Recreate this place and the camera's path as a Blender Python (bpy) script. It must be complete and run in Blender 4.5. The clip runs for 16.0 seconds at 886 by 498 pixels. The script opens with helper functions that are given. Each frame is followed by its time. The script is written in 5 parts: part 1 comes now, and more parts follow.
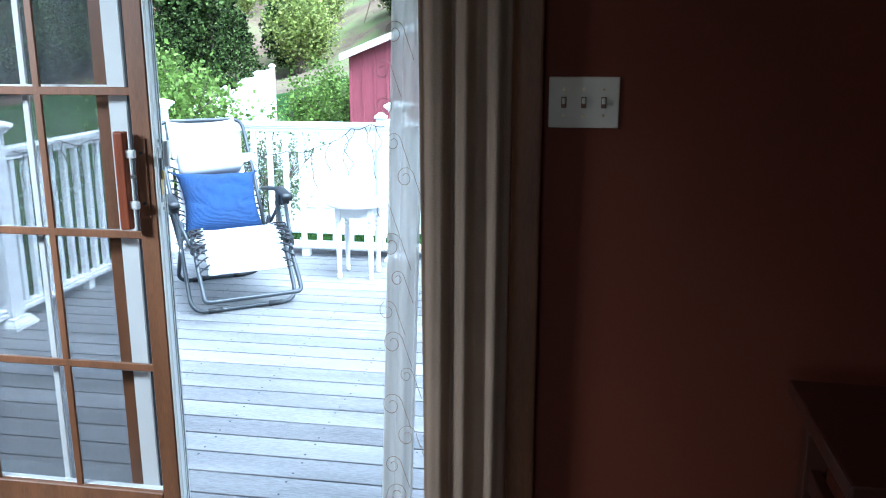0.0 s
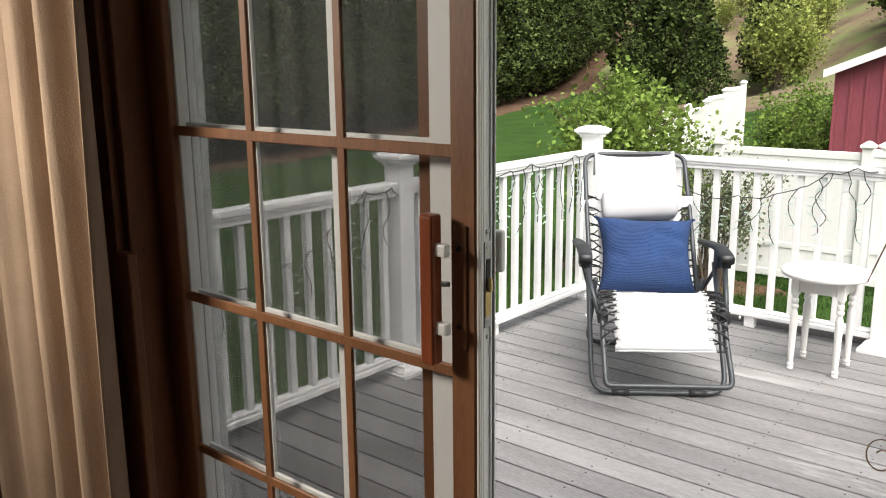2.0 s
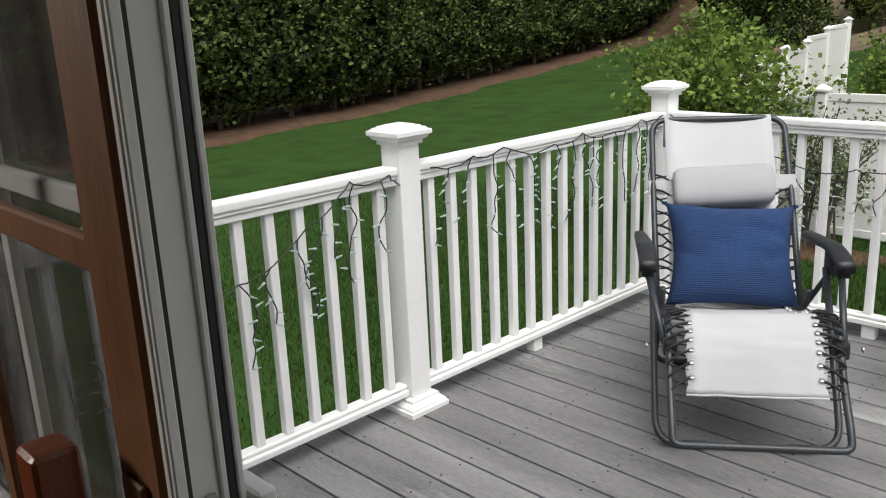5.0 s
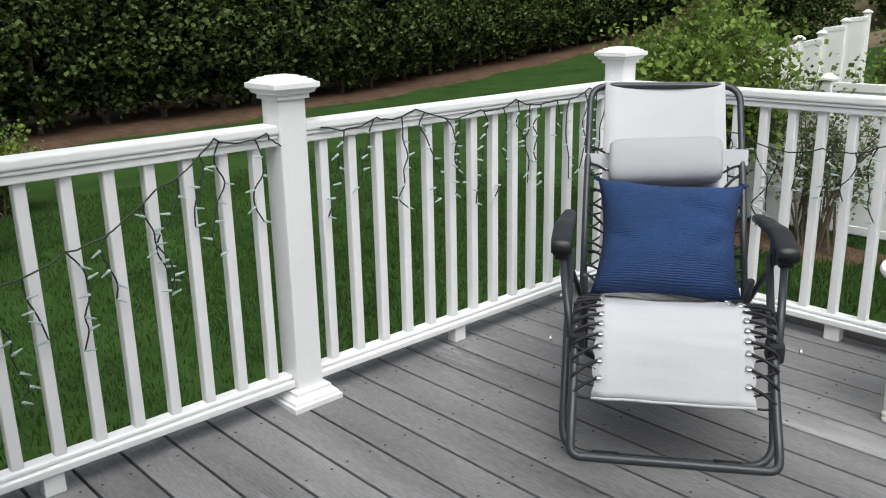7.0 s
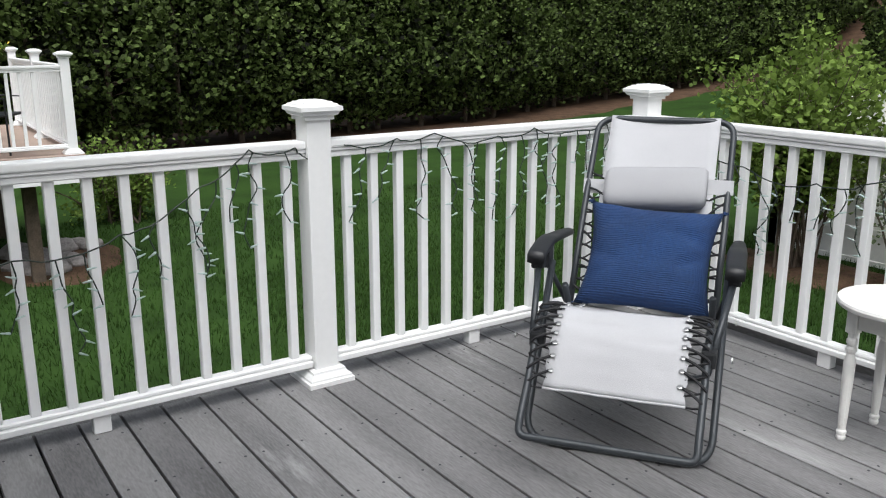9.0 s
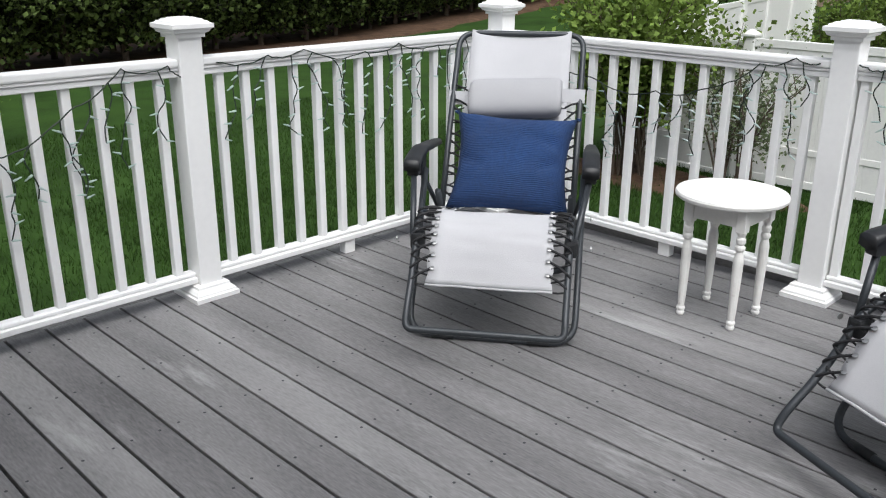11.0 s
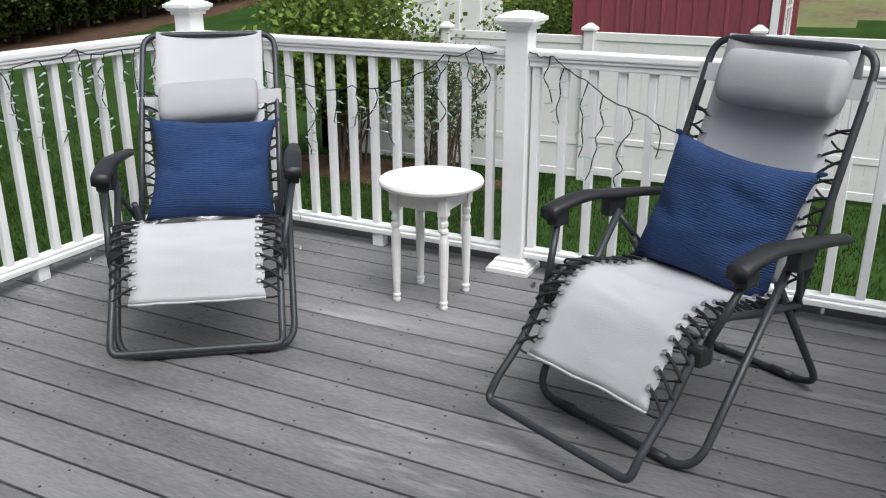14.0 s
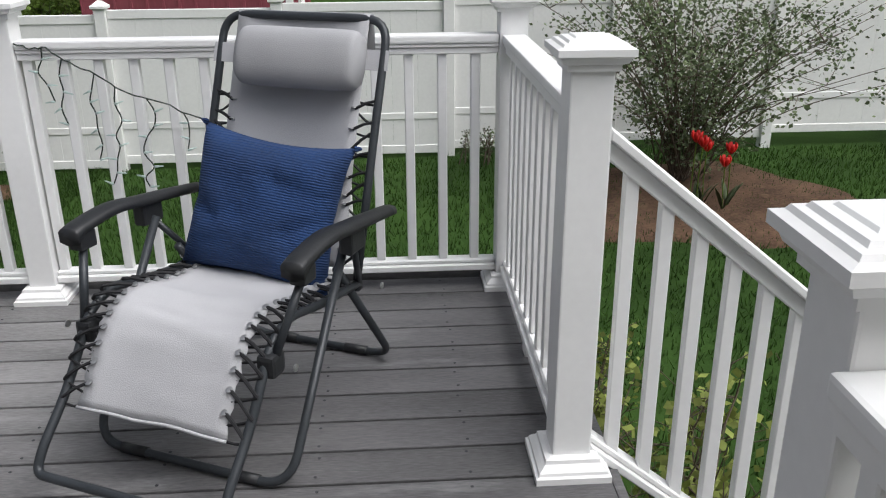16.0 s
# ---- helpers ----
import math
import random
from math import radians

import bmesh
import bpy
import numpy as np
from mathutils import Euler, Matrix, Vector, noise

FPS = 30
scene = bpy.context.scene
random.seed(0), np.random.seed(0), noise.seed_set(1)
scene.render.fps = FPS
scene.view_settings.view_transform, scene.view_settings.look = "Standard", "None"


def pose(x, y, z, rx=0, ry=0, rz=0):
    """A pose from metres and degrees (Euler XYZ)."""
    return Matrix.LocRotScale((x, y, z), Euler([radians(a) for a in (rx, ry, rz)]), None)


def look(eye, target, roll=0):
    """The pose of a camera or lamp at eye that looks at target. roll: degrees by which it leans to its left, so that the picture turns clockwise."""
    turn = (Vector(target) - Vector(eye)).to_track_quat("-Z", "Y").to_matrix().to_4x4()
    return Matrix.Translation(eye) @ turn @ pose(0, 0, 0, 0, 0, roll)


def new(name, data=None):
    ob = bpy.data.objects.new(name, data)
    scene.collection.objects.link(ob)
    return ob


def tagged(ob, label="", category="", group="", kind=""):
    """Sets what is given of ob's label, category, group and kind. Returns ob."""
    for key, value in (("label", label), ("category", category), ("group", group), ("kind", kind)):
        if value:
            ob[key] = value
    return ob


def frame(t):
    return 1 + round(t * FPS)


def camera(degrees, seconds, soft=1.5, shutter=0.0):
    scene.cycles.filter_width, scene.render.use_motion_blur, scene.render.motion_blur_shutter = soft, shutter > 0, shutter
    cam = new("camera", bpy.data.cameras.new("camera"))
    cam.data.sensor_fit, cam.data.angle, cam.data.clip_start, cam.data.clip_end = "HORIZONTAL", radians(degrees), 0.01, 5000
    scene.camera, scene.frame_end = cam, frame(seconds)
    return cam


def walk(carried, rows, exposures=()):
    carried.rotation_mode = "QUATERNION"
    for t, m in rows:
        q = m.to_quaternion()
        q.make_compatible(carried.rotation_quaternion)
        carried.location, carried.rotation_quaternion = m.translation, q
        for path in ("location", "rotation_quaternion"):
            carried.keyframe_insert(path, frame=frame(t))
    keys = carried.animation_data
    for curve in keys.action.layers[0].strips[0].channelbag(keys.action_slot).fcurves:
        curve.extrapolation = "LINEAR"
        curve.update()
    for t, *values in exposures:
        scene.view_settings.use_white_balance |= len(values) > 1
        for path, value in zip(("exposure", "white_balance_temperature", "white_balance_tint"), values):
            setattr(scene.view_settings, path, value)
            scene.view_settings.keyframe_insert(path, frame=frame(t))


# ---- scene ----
cam = camera(54.8, 16.0, soft=1.1)
PATH = [
    (0, (0.644, -0.052, 1.504), (0.313, 1.864, 1.037), -0.1),
    (0.5, (0.661, 0.201, 1.506), (0.034, 2.047, 1.06), 0.8),
    (1, (0.574, 0.45, 1.504), (-0.274, 2.204, 1.053), 0.2),
    (1.5, (0.437, 0.692, 1.517), (-0.63, 2.325, 1.076), -1.1),
    (2, (0.349, 0.965, 1.531), (-0.913, 2.456, 1.101), -0.6),
    (2.5, (0.269, 1.187, 1.526), (-1.078, 2.6, 1.091), -0.3),
    (3, (0.141, 1.385, 1.527), (-1.216, 2.784, 1.079), -1.0),
    (3.2, (0.091, 1.461, 1.53), (-1.267, 2.858, 1.079), -1.4),
    (5.3, (-0.155, 1.935, 1.497), (-1.54, 3.269, 0.947), -2.7),
    (5.5, (-0.201, 1.966, 1.474), (-1.542, 3.345, 0.925), -2.9),
    (6, (-0.243, 2.049, 1.413), (-1.556, 3.444, 0.84), -3.6),
    (6.5, (-0.191, 2.258, 1.349), (-1.585, 3.571, 0.772), -2.4),
    (7, (-0.084, 2.448, 1.338), (-1.495, 3.751, 0.779), -1.1),
    (7.5, (0.062, 2.558, 1.33), (-1.38, 3.847, 0.817), -0.6),
    (8, (0.247, 2.603, 1.362), (-1.335, 3.736, 0.897), -0.9),
    (8.2, (0.327, 2.602, 1.36), (-1.3, 3.667, 0.896), -0.3),
    (10.3, (0.595, 2.35, 1.364), (-0.856, 3.59, 0.769), 0.5),
    (10.5, (0.601, 2.33, 1.365), (-0.808, 3.608, 0.745), 0.3),
    (11, (0.61, 2.322, 1.37), (-0.733, 3.647, 0.705), 0.3),
    (11.5, (0.614, 2.33, 1.376), (-0.679, 3.715, 0.734), 0.7),
    (12, (0.617, 2.362, 1.376), (-0.624, 3.815, 0.785), 0.5),
    (12.5, (0.635, 2.358, 1.379), (-0.529, 3.879, 0.802), 0.0),
    (13, (0.649, 2.365, 1.382), (-0.39, 3.967, 0.785), -0.1),
    (13.5, (0.66, 2.379, 1.375), (-0.264, 4.037, 0.744), -0.1),
    (14, (0.667, 2.39, 1.372), (-0.18, 4.074, 0.702), -0.0),
    (14.5, (0.676, 2.418, 1.368), (-0.052, 4.142, 0.662), -0.1),
    (15, (0.671, 2.45, 1.365), (0.189, 4.248, 0.634), -0.2),
    (15.5, (0.674, 2.528, 1.369), (0.468, 4.371, 0.62), -0.7),
    (16, (0.666, 2.655, 1.371), (0.78, 4.513, 0.638), -0.4),
]
EXPOSURES = [(0.0, 2.10, 4700, 0), (0.5, 1.55, 5050, 3), (1.0, 1.25, 5700, 6), (1.5, 1.05, 6500, 9), (2.0, 1.02, 6750, 9), (3.2, 1.03, 6800, 9),
             (4.3, 0.52, 6700, 9), (5.3, 0.08, 6450, 8), (7.0, 0.08, 6300, 7), (10.3, 0.10, 6250, 9), (14.0, 0.12, 6250, 9), (15.0, 0.04, 6300, 10), (16.0, -0.03, 6300, 10)]
walk(cam, [(t, look(eye, target, roll)) for t, eye, target, roll in PATH], EXPOSURES)

# ---- world and light ----
world = bpy.data.worlds.new("sky_world")
scene.world = world
world.use_nodes = True
wn = world.node_tree
for n in list(wn.nodes):
    wn.nodes.remove(n)
sky = wn.nodes.new("ShaderNodeTexSky")
sky.sky_type = "NISHITA"
sky.sun_disc = False
sky.sun_elevation = radians(60)
sky.sun_rotation = radians(123)
sky.air_density, sky.dust_density, sky.ozone_density = 1.0, 6.0, 1.0
pale = wn.nodes.new("ShaderNodeHueSaturation")
pale.inputs["Saturation"].default_value = 0.35
back = wn.nodes.new("ShaderNodeBackground")
back.inputs["Strength"].default_value = 0.125
wout = wn.nodes.new("ShaderNodeOutputWorld")
wn.links.new(sky.outputs[0], pale.inputs["Color"])
wn.links.new(pale.outputs[0], back.inputs["Color"])
wn.links.new(back.outputs[0], wout.inputs["Surface"])
sun = new("sun", bpy.data.lights.new("sun", "SUN"))
sun.data.energy, sun.data.angle, sun.data.color = 2.65, radians(55), (1.0, 0.985, 0.96)
sun.matrix_world = look((4.0, -2.6, 8.2), (0, 0, 0))
# two unseen fill lamps added: high in the side wall, and behind the walker
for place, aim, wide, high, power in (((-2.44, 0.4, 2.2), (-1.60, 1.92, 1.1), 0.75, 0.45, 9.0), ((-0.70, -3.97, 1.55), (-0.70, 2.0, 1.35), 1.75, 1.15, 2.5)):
    fill_lamp = new("room_fill_lamp", bpy.data.lights.new("room_fill_lamp", "AREA"))
    fill_lamp.data.shape, fill_lamp.data.size, fill_lamp.data.size_y, fill_lamp.data.energy = "RECTANGLE", wide, high, power
    fill_lamp.data.color = (1.0, 0.93, 0.85)
    fill_lamp.data.spread = radians(75 if power > 8 else 180)
    fill_lamp.matrix_world = look(place, aim)


# ---- materials ----
def mat(name, base, rough=0.6, vary=0.12, scale=6.0, bump=0.1, fine=60.0, metal=0.0, stretch=(1, 1, 1), stain=None, stain_scale=2.0,
        stain_at=(0.55, 0.75), island=0.0, piece=0.0, spec=0.5, through_light=0.0, fade=1.0):
    """Grain and blotches over a base colour, fine relief, and stains with a shape of their own."""
    m = bpy.data.materials.new(name)
    m.use_nodes = True
    nt = m.node_tree
    b = nt.nodes["Principled BSDF"]
    N, L = nt.nodes.new, nt.links.new
    co = N("ShaderNodeTexCoord")
    mp = N("ShaderNodeMapping")
    mp.inputs["Scale"].default_value = stretch
    L(co.outputs["Object"], mp.inputs["Vector"])
    info = N("ShaderNodeObjectInfo")
    if piece:
        sh = N("ShaderNodeVectorMath")
        sh.operation = "SCALE"
        sh.inputs["Scale"].default_value = 37.0
        L(info.outputs["Random"], sh.inputs[0])
        ad = N("ShaderNodeVectorMath")
        L(mp.outputs[0], ad.inputs[0])
        L(sh.outputs[0], ad.inputs[1])
        src = ad.outputs[0]
    else:
        src = mp.outputs[0]
    big = N("ShaderNodeTexNoise")
    big.inputs["Scale"].default_value, big.inputs["Detail"].default_value = scale, 5.0
    L(src, big.inputs["Vector"])
    small = N("ShaderNodeTexNoise")
    small.inputs["Scale"].default_value, small.inputs["Detail"].default_value = fine, 3.0
    L(src, small.inputs["Vector"])
    mix = N("ShaderNodeMath")
    mix.operation = "MULTIPLY_ADD"
    mix.inputs[1].default_value = 0.45
    L(small.outputs[0], mix.inputs[0])
    half = N("ShaderNodeMath")
    half.operation = "MULTIPLY"
    half.inputs[1].default_value = 0.55
    L(big.outputs[0], half.inputs[0])
    L(half.outputs[0], mix.inputs[2])
    val = mix.outputs[0]
    if piece:
        pm = N("ShaderNodeMath")
        pm.operation = "MULTIPLY_ADD"
        pm.inputs[1].default_value, pm.inputs[2].default_value = piece, -piece / 2
        L(info.outputs["Random"], pm.inputs[0])
        su = N("ShaderNodeMath")
        L(val, su.inputs[0])
        L(pm.outputs[0], su.inputs[1])
        val = su.outputs[0]
    if island:
        ge = N("ShaderNodeNewGeometry")
        pm = N("ShaderNodeMath")
        pm.operation = "MULTIPLY_ADD"
        pm.inputs[1].default_value, pm.inputs[2].default_value = island, -island / 2
        L(ge.outputs["Random Per Island"], pm.inputs[0])
        su = N("ShaderNodeMath")
        L(val, su.inputs[0])
        L(pm.outputs[0], su.inputs[1])
        val = su.outputs[0]
    ramp = N("ShaderNodeValToRGB")
    lo = [max(0.0, c * (1 - 2.2 * vary)) for c in base]
    hi = [min(1.0, c * (1 + 2.2 * vary)) for c in base]
    ramp.color_ramp.elements[0].position, ramp.color_ramp.elements[1].position = 0.25, 0.75
    ramp.color_ramp.elements[0].color, ramp.color_ramp.elements[1].color = (*lo, 1), (*hi, 1)
    L(val, ramp.inputs[0])
    col = ramp.outputs[0]
    if stain:
        st = N("ShaderNodeTexNoise")
        st.inputs["Scale"].default_value, st.inputs["Detail"].default_value, st.inputs["Roughness"].default_value = stain_scale, 8.0, 0.7
        L(src, st.inputs["Vector"])
        sr = N("ShaderNodeMapRange")
        sr.inputs["From Min"].default_value, sr.inputs["From Max"].default_value = stain_at
        sr.inputs["To Max"].default_value = fade
        L(st.outputs[0], sr.inputs["Value"])
        mc = N("ShaderNodeMix")
        mc.data_type = "RGBA"
        L(sr.outputs[0], mc.inputs["Factor"])
        L(col, mc.inputs["A"])
        mc.inputs["B"].default_value = (*stain, 1)
        col = mc.outputs["Result"]
    L(col, b.inputs["Base Color"])
    rr = N("ShaderNodeMapRange")
    rr.inputs["To Min"].default_value, rr.inputs["To Max"].default_value = max(0.02, rough - 0.1), min(1.0, rough + 0.1)
    L(big.outputs[0], rr.inputs["Value"])
    L(rr.outputs[0], b.inputs["Roughness"])
    b.inputs["Metallic"].default_value = metal
    b.inputs["Specular IOR Level"].default_value = spec
    if bump:
        bp = N("ShaderNodeBump")
        bp.inputs["Strength"].default_value, bp.inputs["Distance"].default_value = bump, 0.004
        L(small.outputs[0], bp.inputs["Height"])
        L(bp.outputs[0], b.inputs["Normal"])
    if through_light:
        tr = N("ShaderNodeBsdfTranslucent")
        L(col, tr.inputs["Color"])
        ms = N("ShaderNodeMixShader")
        ms.inputs[0].default_value = through_light
        out = nt.nodes["Material Output"]
        L(b.outputs[0], ms.inputs[1])
        L(tr.outputs[0], ms.inputs[2])
        L(ms.outputs[0], out.inputs["Surface"])
    return m


def glass(name, tint=(1, 1, 1), rough=0.0, clear=0.9):
    m = bpy.data.materials.new(name)
    m.use_nodes = True
    nt = m.node_tree
    nt.nodes.remove(nt.nodes["Principled BSDF"])
    N, L = nt.nodes.new, nt.links.new
    tr, gl, mx, fr = N("ShaderNodeBsdfTransparent"), N("ShaderNodeBsdfGlossy"), N("ShaderNodeMixShader"), N("ShaderNodeLayerWeight")
    pw, ma = N("ShaderNodeMath"), N("ShaderNodeMath")
    pw.operation, ma.operation = "POWER", "MULTIPLY_ADD"
    pw.inputs[1].default_value, ma.inputs[1].default_value, ma.inputs[2].default_value = 5.0, 0.9, 0.03
    tr.inputs["Color"].default_value = (*[c * clear for c in tint], 1)
    gl.inputs["Roughness"].default_value = rough
    fr.inputs["Blend"].default_value = 0.5
    L(fr.outputs["Facing"], pw.inputs[0])
    L(pw.outputs[0], ma.inputs[0])
    L(ma.outputs[0], mx.inputs[0])
    L(tr.outputs[0], mx.inputs[1])
    L(gl.outputs[0], mx.inputs[2])
    L(mx.outputs[0], nt.nodes["Material Output"].inputs["Surface"])
    return m


def veil(name, base, see=0.5, mesh_scale=0.0):
    """Thin cloth or insect mesh: part of the light goes straight through, part is scattered."""
    m = bpy.data.materials.new(name)
    m.use_nodes = True
    nt = m.node_tree
    N, L = nt.nodes.new, nt.links.new
    b = nt.nodes["Principled BSDF"]
    b.inputs["Base Color"].default_value = (*base, 1)
    b.inputs["Roughness"].default_value = 0.8
    tl, tr, m1, m2 = N("ShaderNodeBsdfTranslucent"), N("ShaderNodeBsdfTransparent"), N("ShaderNodeMixShader"), N("ShaderNodeMixShader")
    tl.inputs["Color"].default_value = (*base, 1)
    m1.inputs[0].default_value = 0.7
    L(b.outputs[0], m1.inputs[1])
    L(tl.outputs[0], m1.inputs[2])
    m2.inputs[0].default_value = see
    L(m1.outputs[0], m2.inputs[1])
    L(tr.outputs[0], m2.inputs[2])
    L(m2.outputs[0], nt.nodes["Material Output"].inputs["Surface"])
    return m


M_VINYL = mat("white_vinyl", (0.82, 0.82, 0.82), 0.42, 0.02, 3.0, 0.03, 40, stain=(0.50, 0.50, 0.44), stain_scale=5.0, stain_at=(0.62, 0.9), fade=0.5)
M_CAPRAIL = mat("white_rail_paint", (0.82, 0.82, 0.82), 0.4, 0.02, 3.0, 0.03, 40, stain=(0.45, 0.45, 0.38), stain_scale=7.0, stain_at=(0.6, 0.9), fade=0.5)
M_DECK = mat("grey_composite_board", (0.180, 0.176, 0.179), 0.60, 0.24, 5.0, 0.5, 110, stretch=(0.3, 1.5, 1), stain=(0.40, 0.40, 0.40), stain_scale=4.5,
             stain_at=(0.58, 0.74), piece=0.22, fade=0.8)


def darkened(m, dark, x_edge, y_edge):
    """Multiplies the base colour darker past x_edge and y_edge, one end of the deck, with a ragged border."""
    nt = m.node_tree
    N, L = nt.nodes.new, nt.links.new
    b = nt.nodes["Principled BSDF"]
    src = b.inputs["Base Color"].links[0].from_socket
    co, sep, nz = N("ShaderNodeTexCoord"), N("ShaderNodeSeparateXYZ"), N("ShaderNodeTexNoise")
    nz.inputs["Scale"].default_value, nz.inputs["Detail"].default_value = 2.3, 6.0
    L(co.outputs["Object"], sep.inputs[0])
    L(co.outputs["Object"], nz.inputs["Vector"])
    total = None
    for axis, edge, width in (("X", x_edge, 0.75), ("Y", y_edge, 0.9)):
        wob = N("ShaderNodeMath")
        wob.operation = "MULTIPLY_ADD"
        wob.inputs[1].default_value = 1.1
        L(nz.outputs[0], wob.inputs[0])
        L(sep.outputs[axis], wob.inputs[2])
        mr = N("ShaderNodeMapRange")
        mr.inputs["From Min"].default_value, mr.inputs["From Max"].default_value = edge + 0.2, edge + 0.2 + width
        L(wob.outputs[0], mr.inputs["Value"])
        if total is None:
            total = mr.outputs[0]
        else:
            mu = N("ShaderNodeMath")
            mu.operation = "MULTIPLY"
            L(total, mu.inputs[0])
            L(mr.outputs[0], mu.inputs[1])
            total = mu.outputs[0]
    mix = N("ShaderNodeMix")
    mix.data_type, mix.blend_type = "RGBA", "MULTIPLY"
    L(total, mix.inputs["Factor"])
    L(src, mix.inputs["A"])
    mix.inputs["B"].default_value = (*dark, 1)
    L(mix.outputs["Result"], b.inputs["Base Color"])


darkened(M_DECK, (0.60, 0.60, 0.61), 0.10, 3.60)
# near-black base colour stands for the shade between the boards
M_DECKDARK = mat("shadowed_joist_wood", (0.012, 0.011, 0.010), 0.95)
M_GRASS = mat("lawn_soil_and_grass", (0.026, 0.056, 0.012), 0.95, 0.3, 1.2, 0.8, 45, stain=(0.034, 0.068, 0.014), stain_scale=0.6, stain_at=(0.45, 0.75), spec=0.08)
M_BLADE = mat("grass_blades", (0.036, 0.074, 0.016), 0.8, 0.25, 0.8, 0, 20, island=0.5, through_light=0.25, spec=0.1)
M_TUBE = mat("dark_grey_steel_tube", (0.036, 0.041, 0.047), 0.42, 0.12, 8, 0.15, 180, metal=0.2)
M_BLACK = mat("black_plastic", (0.014, 0.015, 0.017), 0.5, 0.15, 10, 0.1, 120)
M_CORD = mat("black_elastic_cord", (0.012, 0.012, 0.014), 0.8)
M_SLING = mat("light_grey_sling_fabric", (0.44, 0.44, 0.46), 0.85, 0.05, 4, 0.3, 350)
M_PILLOWGREY = mat("grey_headrest_fabric", (0.34, 0.34, 0.355), 0.85, 0.05, 5, 0.25, 350)
M_WALLRED = mat("brown_red_wall_paint", (0.15, 0.030, 0.009), 0.75, 0.05, 3, 0.15, 80)
M_OAK = mat("brown_stained_wood", (0.20, 0.085, 0.035), 0.5, 0.2, 4, 0.15, 60, stretch=(6, 6, 0.6))
M_HANDLE = mat("cherry_wood_handle", (0.22, 0.055, 0.02), 0.35, 0.2, 6, 0.1, 70, stretch=(5, 5, 0.6))
M_FRAMEWHITE = mat("white_door_frame", (0.80, 0.80, 0.78), 0.4, 0.03, 4, 0.05, 50, stain=(0.4, 0.4, 0.36), stain_scale=6, stain_at=(0.6, 0.9), fade=0.5)
M_FLOORWOOD = mat("dark_oak_floor", (0.16, 0.075, 0.03), 0.4, 0.2, 3, 0.1, 50, stretch=(1, 8, 1), piece=0.2)
M_CEIL = mat("ceiling_paint", (0.7, 0.68, 0.64), 0.8, 0.03)
M_DRAPE = mat("brown_drape_cloth", (0.36, 0.255, 0.175), 0.85, 0.1, 5, 0.3, 250)
M_SIDING = mat("pale_vinyl_siding", (0.66, 0.65, 0.61), 0.55, 0.03)
M_FENCE = mat("white_vinyl_fence", (0.80, 0.80, 0.78), 0.45, 0.03, 1.2, 0.02, 30, stain=(0.42, 0.46, 0.34), stain_scale=1.4, stain_at=(0.6, 0.95), fade=0.5)
M_BARN = mat("barn_red_boards", (0.235, 0.050, 0.068), 0.75, 0.12, 2, 0.25, 30, stretch=(1, 1, 0.2), piece=0.25)
M_ROOF = mat("grey_shingle", (0.17, 0.16, 0.155), 0.9, 0.2)
M_BARK = mat("brown_bark", (0.10, 0.075, 0.055), 0.9, 0.25, 12, 0.6, 60)
M_CEDAR = mat("arborvitae_leaf", (0.058, 0.084, 0.022), 0.75, 0.44, 1.0, 0, 20, island=0.6, through_light=0.2, spec=0.2)
M_LEAF = mat("spring_leaf", (0.15, 0.22, 0.045), 0.65, 0.25, 1.0, 0, 20, island=0.5, through_light=0.35, spec=0.2)
M_LEAFLIGHT = mat("yellow_green_leaf", (0.24, 0.28, 0.075), 0.7, 0.25, 1.0, 0, 20, island=0.5, through_light=0.35, spec=0.2)
M_DARKWOOD = mat("dark_cherry_wood", (0.085, 0.026, 0.012), 0.45, 0.2, 4, 0.1, 60, stretch=(1, 6, 6))
M_LEAFDARK = mat("dark_spruce_leaf", (0.05, 0.095, 0.028), 0.75, 0.25, 1.0, 0, 20, island=0.5, through_light=0.15)
M_LEAFGREY = mat("grey_green_leaf", (0.115, 0.15, 0.07), 0.7, 0.25, 1.0, 0, 20, island=0.5, through_light=0.25)
M_BUD = mat("pale_pink_buds", (0.45, 0.30, 0.33), 0.7, 0.2, island=0.4)
M_MULCH = mat("brown_leaf_mulch", (0.085, 0.052, 0.034), 0.95, 0.35, 3.0, 0.8, 30, stain=(0.14, 0.095, 0.06), stain_scale=4, spec=0.1)
M_HILL = mat("leaf_litter_hill", (0.14, 0.095, 0.06), 0.95, 0.3, 0.5, 0.6, 6, stain=(0.13, 0.16, 0.05), stain_scale=0.25, stain_at=(0.45, 0.6))
M_TULIP = mat("red_tulip_petal", (0.62, 0.015, 0.012), 0.5, 0.1, through_light=0.2)
M_WIRE = mat("dark_green_wire", (0.012, 0.022, 0.016), 0.6)
M_BULB = mat("clear_bulb", (0.62, 0.72, 0.70), 0.15, 0.05, through_light=0.4)
M_TABLE = mat("white_distressed_paint", (0.76, 0.75, 0.73), 0.5, 0.03, 5, 0.1, 60, stain=(0.38, 0.34, 0.29), stain_scale=14, stain_at=(0.62, 0.75), fade=0.6)
M_DRY = mat("dry_tan_petal", (0.30, 0.20, 0.11), 0.9, 0.2, island=0.4)
M_ROCK = mat("grey_fieldstone", (0.26, 0.24, 0.23), 0.85, 0.25, 6, 0.6, 40)
M_TAN = mat("tan_deck_board", (0.36, 0.27, 0.22), 0.7, 0.1)
M_PETAL = mat("yellow_orange_petal", (0.75, 0.42, 0.05), 0.6, 0.3, island=0.6)
M_PLATE = mat("ivory_switch_plate", (0.72, 0.66, 0.54), 0.35, 0.02)
